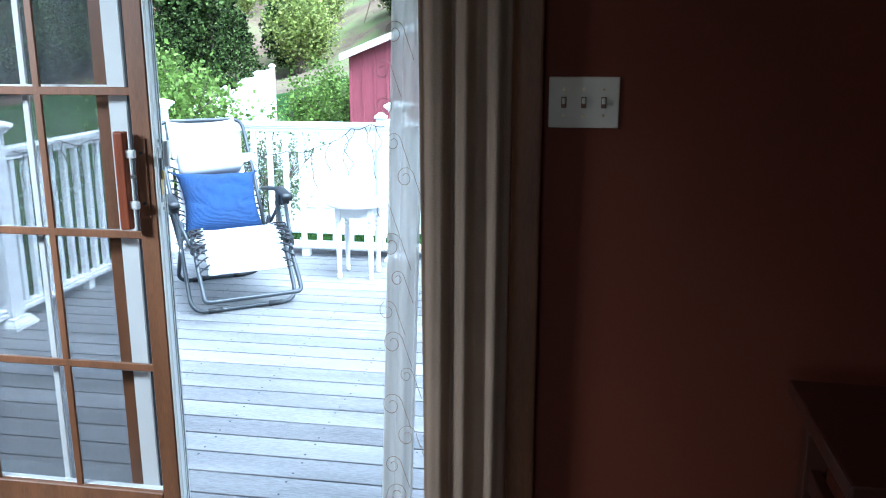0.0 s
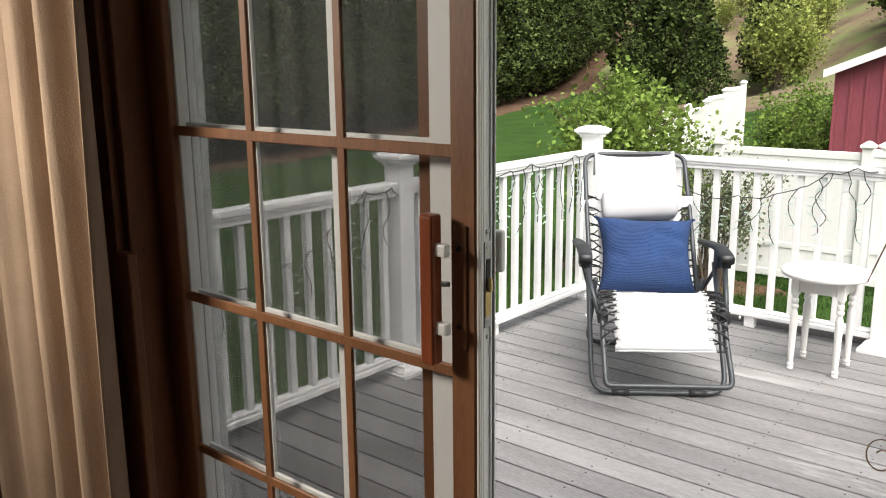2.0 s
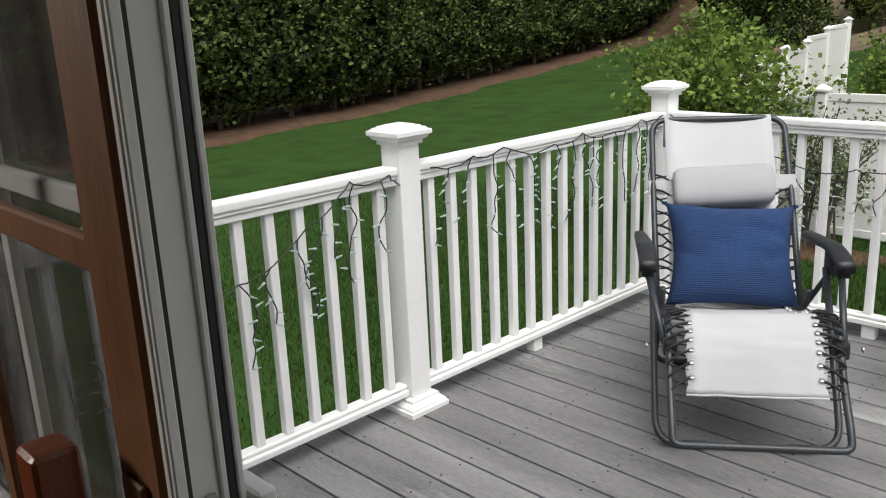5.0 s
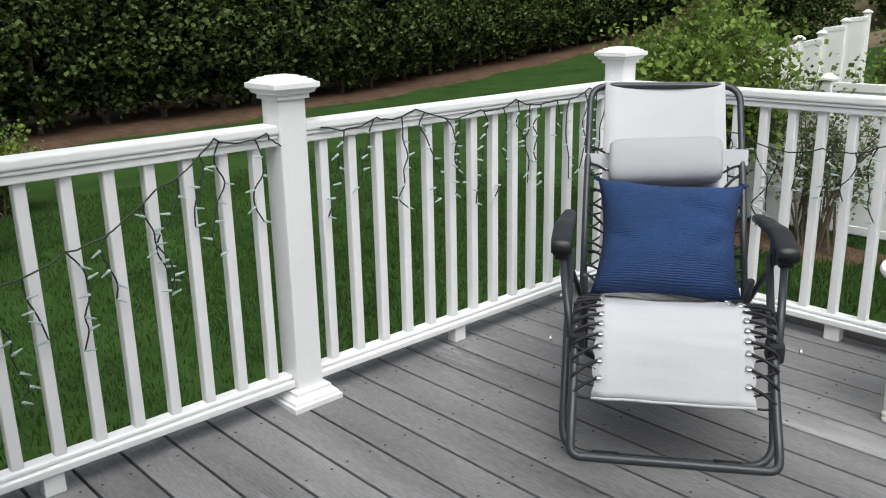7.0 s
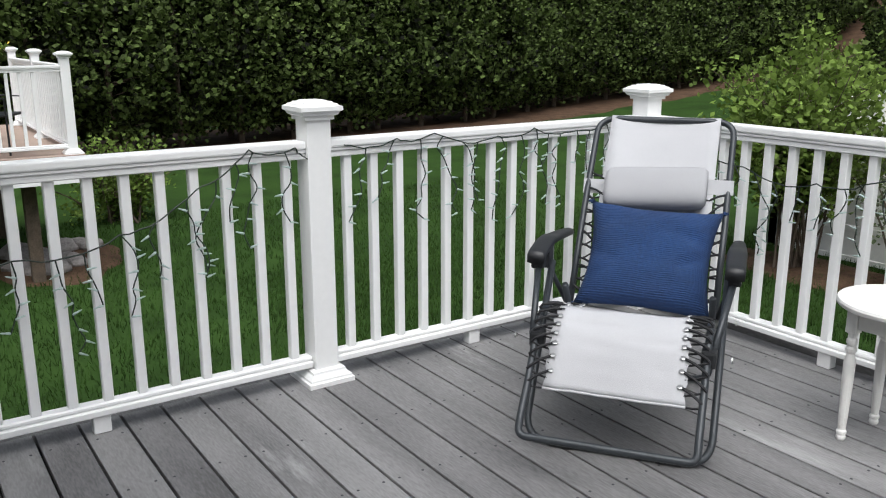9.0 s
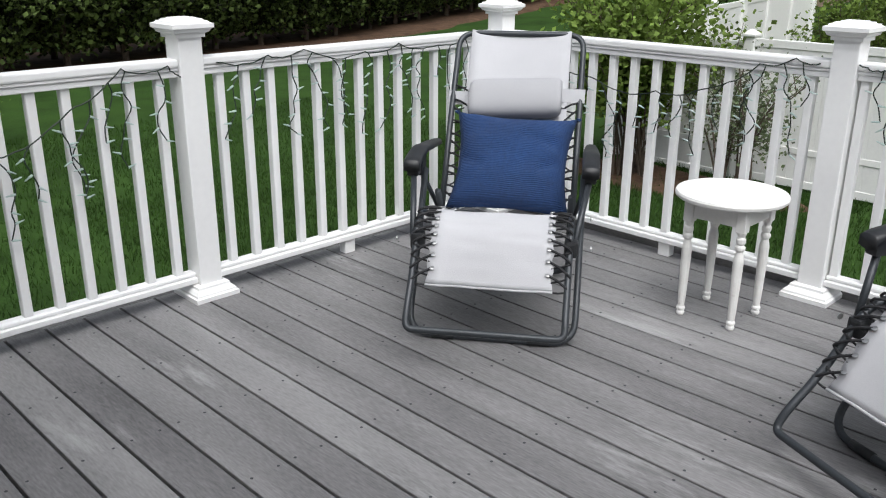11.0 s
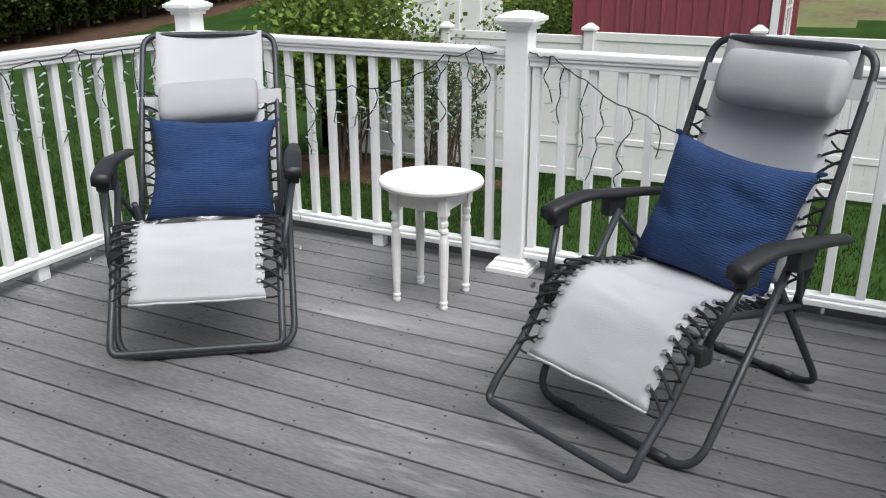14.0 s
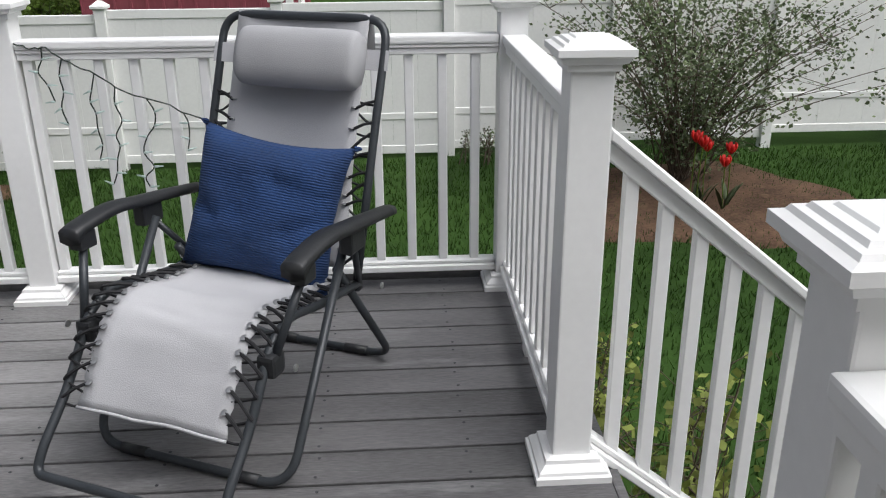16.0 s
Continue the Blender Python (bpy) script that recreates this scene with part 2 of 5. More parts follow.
M_BRASS = mat("worn_brass", (0.55, 0.40, 0.18), 0.35, 0.15, metal=0.9)
M_STEEL = mat("dull_steel", (0.45, 0.45, 0.45), 0.35, 0.1, metal=0.9)
M_RUBBER = mat("dark_rubber_seal", (0.025, 0.027, 0.032), 0.6)
M_GLASS = glass("window_glass", clear=0.88)
M_SCREEN = veil("insect_screen", (0.24, 0.24, 0.235), see=0.66)
M_SHEER = veil("sheer_curtain", (0.86, 0.82, 0.76), see=0.30)
M_SWIRL = mat("brown_embroidery", (0.33, 0.23, 0.15), 0.8)


def denim(name, base):
    """Blue cushion cloth with fine corded ribs."""
    m = mat(name, base, 0.9, 0.16, 6, 0, 90)
    nt = m.node_tree
    N, L = nt.nodes.new, nt.links.new
    co = N("ShaderNodeTexCoord")
    wv = N("ShaderNodeTexWave")
    wv.bands_direction = "Z"
    wv.inputs["Scale"].default_value, wv.inputs["Distortion"].default_value, wv.inputs["Detail"].default_value = 42.0, 2.4, 2.0
    wv.inputs["Detail Scale"].default_value = 0.6
    bp = N("ShaderNodeBump")
    bp.inputs["Strength"].default_value, bp.inputs["Distance"].default_value = 0.55, 0.005
    L(co.outputs["Object"], wv.inputs["Vector"])
    L(wv.outputs["Fac"], bp.inputs["Height"])
    L(bp.outputs[0], nt.nodes["Principled BSDF"].inputs["Normal"])
    return m


M_BLUE = denim("blue_corded_cloth", (0.010, 0.036, 0.118))


# ---- mesh helpers ----
def thing(name, label, category, at=(0, 0, 0), turn=0.0, group="", kind=""):
    ob = new(name)
    ob.empty_display_size = 0.1
    ob.matrix_world = pose(*at, 0, 0, turn)
    return tagged(ob, label, category, group, kind)


def mesh_of(name, bm, material, smooth=False):
    me = bpy.data.meshes.new(name)
    bmesh.ops.recalc_face_normals(bm, faces=bm.faces)
    bm.to_mesh(me)
    bm.free()
    me.materials.append(material)
    if smooth:
        me.polygons.foreach_set("use_smooth", [True] * len(me.polygons))
    return me


def part(name, bm, material, parent=None, label="", smooth=False):
    me = bm if isinstance(bm, bpy.types.Mesh) else mesh_of(name, bm, material, smooth)
    ob = new(name, me)
    if parent:
        ob.parent = parent
    return tagged(ob, label)


def block(lo, hi, bevel=0.0, bm=None, segments=1):
    """A box between two corners, its edges eased."""
    own = bmesh.new()
    r = bmesh.ops.create_cube(own, size=1.0)
    for v in r["verts"]:
        v.co = Vector([lo[i] + (v.co[i] + 0.5) * (hi[i] - lo[i]) for i in range(3)])
    if bevel:
        bmesh.ops.bevel(own, geom=list(own.edges), offset=bevel, segments=segments, affect="EDGES", profile=0.6)
    if bm is None:
        return own
    add_bm(bm, own)
    return bm


def add_bm(bm, own, m=None):
    if m is not None:
        bmesh.ops.transform(own, matrix=m, verts=own.verts)
    me = bpy.data.meshes.new("tmp")
    own.to_mesh(me)
    own.free()
    bm.from_mesh(me)
    bpy.data.meshes.remove(me)
    return bm


def smooth_line(pts, n=8):
    """A Catmull-Rom line through the points."""
    P = [Vector(p) for p in pts]
    P = [P[0] * 2 - P[1]] + P + [P[-1] * 2 - P[-2]]
    out = []
    for i in range(1, len(P) - 2):
        for k in range(n):
            t = k / n
            a, b, c, d = P[i - 1 : i + 3]
            out.append(0.5 * ((2 * b) + (c - a) * t + (2 * a - 5 * b + 4 * c - d) * t * t + (3 * b - a - 3 * c + d) * t * t * t))
    return out + [P[-2]]


def rounded(pts, r=0.05, n=5):
    """A broken line with its corners rounded off."""
    P = [Vector(p) for p in pts]
    out = [P[0]]
    for a, b, c in zip(P, P[1:], P[2:]):
        k = min(r, (a - b).length * 0.45, (c - b).length * 0.45)
        p, q = b + (a - b).normalized() * k, b + (c - b).normalized() * k
        for i in range(n + 1):
            t = i / n
            out.append(p * (1 - t) ** 2 + b * 2 * t * (1 - t) + q * t * t)
    return out + [P[-1]]


def tube(bm, pts, r, sides=8, closed=False, taper=1.0):
    P = [Vector(p) for p in pts]
    n = len(P)
    rings, side = [], None
    for i, p in enumerate(P):
        d = (P[(i + 1) % n] - P[i - 1]) if closed else (P[min(i + 1, n - 1)] - P[max(i - 1, 0)])
        if d.length < 1e-9:
            d = Vector((0, 0, 1))
        d.normalize()
        if side is None:
            side = d.orthogonal().normalized()
        side = (side - d * side.dot(d))
        side = side.normalized() if side.length > 1e-6 else d.orthogonal().normalized()
        up = d.cross(side)
        k = r * (1 + (taper - 1) * i / max(1, n - 1))
        rings.append([bm.verts.new(p + (side * math.cos(2 * math.pi * j / sides) + up * math.sin(2 * math.pi * j / sides)) * k) for j in range(sides)])
    for i in range(n if closed else n - 1):
        a, b = rings[i], rings[(i + 1) % n]
        for j in range(sides):
            bm.faces.new((a[j], a[(j + 1) % sides], b[(j + 1) % sides], b[j]))
    if not closed:
        bm.faces.new(rings[0][::-1])
        bm.faces.new(rings[-1])
    return bm


def lathe(bm, profile, at=(0, 0, 0), sides=24):
    """A turned body from (radius, height) pairs."""
    rings = []
    for r, z in profile:
        rings.append([bm.verts.new((at[0] + r * math.cos(2 * math.pi * j / sides), at[1] + r * math.sin(2 * math.pi * j / sides), at[2] + z)) for j in range(sides)])
    for a, b in zip(rings, rings[1:]):
        for j in range(sides):
            bm.faces.new((a[j], a[(j + 1) % sides], b[(j + 1) % sides], b[j]))
    bm.faces.new(rings[0][::-1])
    bm.faces.new(rings[-1])
    return bm


def square_lathe(bm, profile, at=(0, 0, 0)):
    """A square moulding from (half width, height) pairs."""
    rings = []
    for r, z in profile:
        rings.append([bm.verts.new((at[0] + sx * r, at[1] + sy * r, at[2] + z)) for sx, sy in ((-1, -1), (1, -1), (1, 1), (-1, 1))])
    for a, b in zip(rings, rings[1:]):
        for j in range(4):
            bm.faces.new((a[j], a[(j + 1) % 4], b[(j + 1) % 4], b[j]))
    bm.faces.new(rings[0][::-1])
    bm.faces.new(rings[-1])
    return bm


def sheet(bm, rows, thick=0.0):
    """A surface through rows of points, given a thickness along its own normals."""
    V = [[bm.verts.new(p) for p in row] for row in rows]
    F = []
    for a, b in zip(V, V[1:]):
        for j in range(len(a) - 1):
            F.append(bm.faces.new((a[j], a[j + 1], b[j + 1], b[j])))
    if thick:
        bmesh.ops.recalc_face_normals(bm, faces=F)
        bmesh.ops.solidify(bm, geom=F, thickness=thick)
    return bm


def loose_mesh(name, verts, faces, material, smooth=False):
    me = bpy.data.meshes.new(name)
    me.from_pydata(verts, [], faces)
    me.materials.append(material)
    if smooth:
        me.polygons.foreach_set("use_smooth", [True] * len(me.polygons))
    return me


# ---- terrain ----
def ground_z(x, y):
    """The lawn lies about 1.4 m under the deck and climbs behind the fence towards the hill."""
    z = -1.40 + 0.012 * (x + 2.0)
    z = min(z, -1.25)
    flat = 1 - 0.65 * min(1.0, max(0.0, (-x - 9.0) / 7.0))
    up = max(0.0, y - 20.0)
    z += flat * (0.10 * up + 0.0015 * min(up, 30.0) ** 2) + 0.30 * max(0.0, y - 46.0)
    return z + 0.03 * math.sin(x * 0.7) * math.cos(y * 0.5)


def build_ground():
    xs = sorted(set([-400, -200, -120, -80, -60] + [i * 1.0 - 50 for i in range(0, 91)] + [50, 65, 90, 140, 250, 400]))
    ys = sorted(set([-300, -150, -80, -40, -25] + [i * 1.0 - 15 for i in range(0, 96)] + [95, 120, 160, 220, 320, 420]))
    verts = [(x, y, ground_z(x, y)) for y in ys for x in xs]
    w = len(xs)
    faces = [(j * w + i, j * w + i + 1, (j + 1) * w + i + 1, (j + 1) * w + i) for j in range(len(ys) - 1) for i in range(w - 1)]
    me = loose_mesh("ground", verts, faces, M_GRASS, True)
    me.materials.append(M_HILL)
    for p in me.polygons:
        c = p.center
        edge = 33.0 + 2.0 * math.sin(c.x * 0.6) - 0.9 * max(0.0, c.x + 6)
        if (c.y > max(edge, 17.0) and c.x > -18) or c.y > 46:
            p.material_index = 1
    ob = new("ground", me)
    tagged(ob, "mown green lawn rising to a leaf-littered hillside", "lawn", kind="structure")


build_ground()

# ---- house shell ----
FLOOR_IN = 0.05
WALL_IN, WALL_OUT = 2.0, 2.15
DOOR_L, DOOR_R, DOOR_TOP = -1.51, 0.455, 2.30


def build_house():
    w = tagged(new("wall_door", mesh_of("wall_door", block((-2.6, WALL_IN, -1.5), (DOOR_L, WALL_OUT, 2.6)), M_WALLRED)), "dark brown-red painted wall beside a sliding door", "wall", kind="structure")
    bm = block((DOOR_R, WALL_IN, -1.5), (3.6, WALL_OUT, 2.6))
    tagged(new("wall_switch", mesh_of("wall_switch", bm, M_WALLRED)), "dark brown-red painted wall with a light switch", "wall", kind="structure")
    bm = block((DOOR_L, WALL_IN, DOOR_TOP), (DOOR_R, WALL_OUT, 2.6))
    tagged(new("wall_lintel", mesh_of("wall_lintel", bm, M_WALLRED)), "dark brown-red painted wall above the door", "wall", kind="structure")
    bm = block((DOOR_L, WALL_IN, -1.5), (DOOR_R, WALL_OUT, -0.02))
    tagged(new("wall_sill", mesh_of("wall_sill", bm, M_SIDING)), "foundation wall under the sliding door", "wall", kind="structure")
    # side and south walls are split round invented openings for the fill lamps
    for nm, lo, hi in (("wall_west_low", (-2.60, -4.0, -1.5), (-2.45, WALL_IN, 1.95)), ("wall_west_high", (-2.60, -4.0, 2.48), (-2.45, WALL_IN, 2.6)),
                       ("wall_west_rear", (-2.60, -4.0, 1.95), (-2.45, 0.0, 2.48)), ("wall_west_front", (-2.60, 0.80, 1.95), (-2.45, WALL_IN, 2.48)), ("wall_east", (3.6, -4.0, -1.5), (3.75, WALL_OUT, 2.6)),
                       ("wall_south_low", (-2.60, -4.15, -1.5), (3.75, -4.0, 0.95)), ("wall_south_high", (-2.60, -4.15, 2.15), (3.75, -4.0, 2.6)),
                       ("wall_south_west", (-2.60, -4.15, 0.95), (-1.60, -4.0, 2.15)), ("wall_south_east", (0.20, -4.15, 0.95), (3.75, -4.0, 2.15))):
        tagged(new(nm, mesh_of(nm, block(lo, hi), M_WALLRED)), "dark brown-red painted room wall", "wall", kind="structure")
    tagged(new("ceiling", mesh_of("ceiling", block((-2.60, -4.15, 2.6), (3.75, WALL_OUT, 2.75)), M_CEIL)), "plain painted ceiling", "ceiling", kind="structure")
    tagged(new("floor", mesh_of("floor", block((-2.45, -4.0, -0.1), (3.6, WALL_IN, FLOOR_IN)), M_FLOORWOOD)), "dark stained wooden floor", "floor", kind="structure")
    # outside cladding, lap by lap
    clad = thing("siding", "pale horizontal vinyl siding on the house wall", "siding", kind="structure")
    for x0, x1, z0 in ((-3.6, DOOR_L - 0.09, -1.3), (DOOR_R + 0.09, 4.0, -1.3)):
        z = z0
        while z < 2.7:
            bm = bmesh.new()
            V = [bm.verts.new(p) for p in ((x0, WALL_OUT, z), (x1, WALL_OUT, z), (x1, WALL_OUT + 0.02, z), (x0, WALL_OUT + 0.02, z), (x0, WALL_OUT, z + 0.115), (x1, WALL_OUT, z + 0.115))]
            for f in ((0, 1, 2, 3), (3, 2, 5, 4), (0, 3, 4), (1, 5, 2), (0, 4, 5, 1)):
                bm.faces.new([V[i] for i in f])
            part("siding_board", bm, M_SIDING, clad)
            z += 0.11


build_house()


def grid_panel(door, y, z0, z1, x0, x1, stile, inner, mats, cols=3, rows=5, bottom=0.11, lock=None, bar=0.022):
    """Frame, grille bars and panes of one glazed door leaf."""
    m_in, m_out = mats
    gx0, gx1, gz0, gz1 = x0 + stile, x1 - (lock or stile), z0 + bottom, z1 - stile
    d = inner
    for nm, lo, hi in (("stile", (x0, y - d, z0), (gx0, y + d, z1)), ("stile", (gx1, y - d, z0), (x1, y + d, z1)),
                       ("rail", (gx0, y - d, z0), (gx1, y + d, gz0)), ("rail", (gx0, y - d, gz1), (gx1, y + d, z1))):
        # white on the weather side, brown on the room side
        part(nm, block((lo[0], y, lo[2]), hi, 0.002), m_out, door)
        part(nm, block(lo, (hi[0], y, hi[2]), 0.003), m_in, door)
    for i in range(1, cols):
        x = gx0 + (gx1 - gx0) * i / cols
        part("grille_bar", block((x - bar / 2, y - 0.012, gz0), (x + bar / 2, y - 0.003, gz1), 0.002), m_in, door)
    for k in range(1, rows):
        z = gz0 + (gz1 - gz0) * k / rows
        part("grille_bar", block((gx0, y - 0.0125, z - bar / 2), (gx1, y - 0.0035, z + bar / 2), 0.002), m_in, door)
    for i in range(cols):
        for k in range(rows):
            xa, xb = gx0 + (gx1 - gx0) * i / cols, gx0 + (gx1 - gx0) * (i + 1) / cols
            za, zb = gz0 + (gz1 - gz0) * k / rows, gz0 + (gz1 - gz0) * (k + 1) / rows
            p = part("pane", block((xa, y - 0.001, za), (xb, y + 0.003, zb)), M_GLASS, door)
            p.visible_shadow = False


def build_sliding_door():
    fr = thing("door_frame", "brown-trimmed white frame of a sliding patio door", "door frame", kind="structure")
    part("jamb", block((DOOR_L, 2.106, 0.0), (DOOR_L + 0.035, 2.22, DOOR_TOP), 0.003), M_FRAMEWHITE, fr)
    part("jamb", block((DOOR_L, 1.985, 0.0), (DOOR_L + 0.040, 2.105, DOOR_TOP), 0.003), M_OAK, fr, "brown inner jamb")
    part("jamb", block((DOOR_R - 0.035, 1.985, 0.0), (DOOR_R, 2.22, DOOR_TOP), 0.003), M_FRAMEWHITE, fr)
    part("head", block((DOOR_L + 0.035, 1.985, DOOR_TOP - 0.035), (DOOR_R - 0.035, 2.22, DOOR_TOP), 0.003), M_FRAMEWHITE, fr)
    part("sill", block((DOOR_L + 0.035, 1.985, -0.01), (DOOR_R - 0.035, 2.26, 0.055), 0.004), M_FRAMEWHITE, fr)
    for y in (2.055, 2.115, 2.175):
        part("track", block((DOOR_L + 0.036, y - 0.004, 0.055), (DOOR_R - 0.036, y + 0.004, 0.075), 0.001), M_STEEL, fr)
    for x0, x1 in ((DOOR_L - 0.075, DOOR_L + 0.012), (DOOR_R - 0.012, DOOR_R + 0.075)):
        part("casing", block((x0, 1.965, FLOOR_IN), (x1, 1.998, DOOR_TOP + 0.075), 0.006, segments=2), M_OAK, fr)
    part("casing", block((DOOR_L + 0.013, 1.965, DOOR_TOP - 0.012), (DOOR_R - 0.013, 1.998, DOOR_TOP + 0.075), 0.006), M_OAK, fr)

    leaf = thing("sliding_door", "brown wooden grille sliding glass door slid open", "sliding door")
    grid_panel(leaf, 2.080, 0.10, 2.236, -1.458, -0.506, 0.074, 0.022, (M_OAK, M_FRAMEWHITE), bottom=0.114, lock=0.054)
    # weather edge of the leaf: two ribs, with the mortise lock between them
    part("edge_strip", block((-0.506, 2.061, 0.10), (-0.500, 2.104, 2.236), 0.001), M_FRAMEWHITE, leaf, "white edge strip")
    for y0, y1 in ((2.062, 2.069), (2.0885, 2.093), (2.099, 2.1035)):
        part("edge_rib", block((-0.5005, y0, 0.101), (-0.4965, y1, 2.235), 0.001), M_FRAMEWHITE, leaf)
    part("edge_seal", block((-0.5003, 2.0935, 0.102), (-0.4978, 2.0985, 2.234), 0.0008), M_RUBBER, leaf, "dark rubber edge seal")
    # no recess is cut: the groove's shade is this raised strip's dark colour
    part("edge_groove", block((-0.5003, 2.0695, 0.102), (-0.4992, 2.0725, 2.234), 0.0003), M_RUBBER, leaf, "thin dark strip for the edge groove's shade")
    part("lock_plate", block((-0.4998, 2.073, 1.085), (-0.4975, 2.091, 1.235), 0.001), M_STEEL, leaf, "dull steel mortise lock plate")
    part("lock_plate", block((-0.4974, 2.074, 1.105), (-0.4966, 2.090, 1.15), 0.0003), M_BRASS, leaf, "worn brass strike")
    part("latch_slot", block((-0.4974, 2.077, 1.152), (-0.4962, 2.087, 1.205), 0.0003), M_BLACK, leaf)
    part("latch_hook", block((-0.4974, 2.0785, 1.148), (-0.489, 2.0855, 1.172), 0.002, segments=2), M_BRASS, leaf, "worn brass latch hook")
    for z in (1.225, 1.252, 1.095, 1.068):
        part("screw", lathe(bmesh.new(), [(0.0045, 0), (0.004, 0.002)], sides=8), M_STEEL, leaf).matrix_local = pose(-0.4985, 2.082, z, 0, 90, 0)
    # outside pull, seen past the edge
    bm = block((-0.520, 2.1045, 1.178), (-0.486, 2.118, 1.250), 0.005, segments=3)
    part("outer_handle", bm, M_FRAMEWHITE, leaf, "white outer handle")
    grip = part("handle", block((-0.592, 2.012, 1.018), (-0.562, 2.040, 1.282), 0.007, segments=3), M_HANDLE, leaf, "cherry wood pull bar")
    for z in (1.085, 1.222):
        part("bracket", block((-0.585, 2.020, z - 0.011), (-0.540, 2.036, z + 0.011), 0.004, segments=2), M_FRAMEWHITE, grip, "white handle bracket")
    part("backplate", block((-0.548, 2.0535, 1.045), (-0.522, 2.0578, 1.262), 0.0015), M_OAK, leaf, "brown handle plate")
    for z in (1.222, 1.085):
        part("screw", lathe(bmesh.new(), [(0.005, 0), (0.0045, 0.003)], sides=8), M_BLACK, leaf).matrix_local = pose(-0.537, 2.0537, z, 90, 0, 0)
    tube(b := bmesh.new(), rounded([(-0.556, 2.050, 1.158), (-0.566, 2.036, 1.160), (-0.578, 2.030, 1.168)], 0.01), 0.005, 8)
    part("thumb_latch", b, M_STEEL, leaf, smooth=True)

    fixed = thing("fixed_door_panel", "white grille glass panel behind the sliding leaf", "glass door")
    grid_panel(fixed, 2.132, 0.075, 2.25, -1.470, -0.600, 0.055, 0.018, (M_FRAMEWHITE, M_FRAMEWHITE), bottom=0.10, bar=0.02)
    # dark strip painted in for the shaded slot behind the leaf
    part("gap_seal", block((-0.5995, 2.116, 0.08), (-0.594, 2.129, 2.245), 0.001), M_RUBBER, fixed, "dark strip in place of the slot's shade")

    scr = thing("screen_door", "dark insect screen in a slim frame", "screen door")
    for lo, hi in (((-1.465, 2.156, 0.08), (-1.43, 2.174, 2.25)), ((-0.715, 2.156, 0.08), (-0.664, 2.177, 2.25)),
                   ((-1.43, 2.156, 0.08), (-0.715, 2.174, 0.15)), ((-1.43, 2.156, 2.19), (-0.715, 2.174, 2.25))):
        part("screen_frame", block(lo, hi, 0.003), M_FRAMEWHITE, scr)
    part("seal", block((-0.7145, 2.1552, 0.081), (-0.671, 2.1565, 2.249)), M_OAK, scr, "brown inner face")
    part("seal", block((-0.6635, 2.1635, 0.081), (-0.6615, 2.1700, 2.249)), M_RUBBER, scr, "dark rubber edge seal")
    part("mesh", block((-1.43, 2.1645, 0.15), (-0.715, 2.1655, 2.19)), M_SCREEN, scr, "fine dark insect mesh").visible_shadow = False

    # wooden stick kept in the corner of the frame to block the track
    bar = thing("door_bar", "upright brown wooden door bar beside the frame", "door bar")
    part("stick", block((-1.462, 1.940, FLOOR_IN), (-1.408, 1.964, 1.112), 0.003), M_OAK, bar)


build_sliding_door()


def drape(name, label, x0, x1, y, z0, z1, folds, depth, material, seed, sway=0.0):
    rng = random.Random(seed)
    ph = [rng.uniform(0, 6.28) for _ in range(4)]
    rows = []
    for k in range(41):
        f = k / 40
        z = z1 + (z0 - z1) * f
        row = []
        for i in range(folds * 14 + 1):
            u = i / (folds * 14)
            a = 2 * math.pi * folds * u + ph[0] + 0.35 * math.sin(3 * f + ph[1])
            yy = y + depth * math.sin(a) + 0.3 * depth * math.sin(2.3 * a + ph[2] + 2 * f)
            xx = x0 + (x1 - x0) * u + 0.25 * depth * math.sin(a * 0.5 + ph[3] + 2.5 * f) + sway * f
            row.append((xx, yy, z))
        rows.append(row)
    ob = new(name, mesh_of(name, sheet(bmesh.new(), rows, 0.0025), material, True))
    return tagged(ob, label, "curtain")


def build_curtains():
    drape("drape", "brown cloth drape hanging in folds beside the door", 0.252, 0.462, 1.90, 0.07, 2.46, 3, 0.015, M_DRAPE, 3)
    drape("drape", "brown cloth drape gathered at the door's closed end", -2.02, -1.40, 1.88, 0.07, 2.46, 4, 0.032, M_DRAPE, 5)
    sh = drape("sheer_curtain", "cream sheer curtain with brown swirl embroidery", 0.213, 0.292, 1.925, 0.07, 2.46, 2, 0.012, M_SHEER, 9, -0.085)
    rng = random.Random(4)
    for i in range(26):
        z = 0.2 + i * 0.083
        x = rng.uniform(0.16, 0.225)
        r0 = rng.uniform(0.016, 0.03)
        n = 22
        side = rng.choice((-1, 1))
        pts = [(x + side * r0 * (1 - 0.75 * k / n) * math.cos(k * 0.42), 1.907, z + r0 * 1.2 * (1 - 0.75 * k / n) * math.sin(k * 0.42)) for k in range(n)]
        pts = [(x + side * r0 + side * 0.02, 1.907, z - 0.06)] + pts
        part("embroidery", tube(bmesh.new(), pts, 0.0009, 4), M_SWIRL, sh)
    rod = thing("curtain_rod", "dark wooden curtain rod above the door", "curtain rod")
    b = tube(bmesh.new(), [(-2.15, 1.90, 2.48), (0.75, 1.90, 2.48)], 0.014, 12)
    part("rod", b, M_OAK, rod, smooth=True)
    for x in (-2.16, 0.76):
        part("finial", lathe(bmesh.new(), [(0.012, -0.03), (0.026, -0.012), (0.03, 0.0), (0.024, 0.016), (0.008, 0.03)], sides=12), M_OAK, rod, smooth=True).matrix_local = pose(x, 1.90, 2.48, 0, 90, 0)
    for x in (-2.0, 0.62):
        part("bracket", block((x - 0.01, 1.90, 2.46), (x + 0.01, 2.0, 2.485), 0.002), M_OAK, rod)


build_curtains()


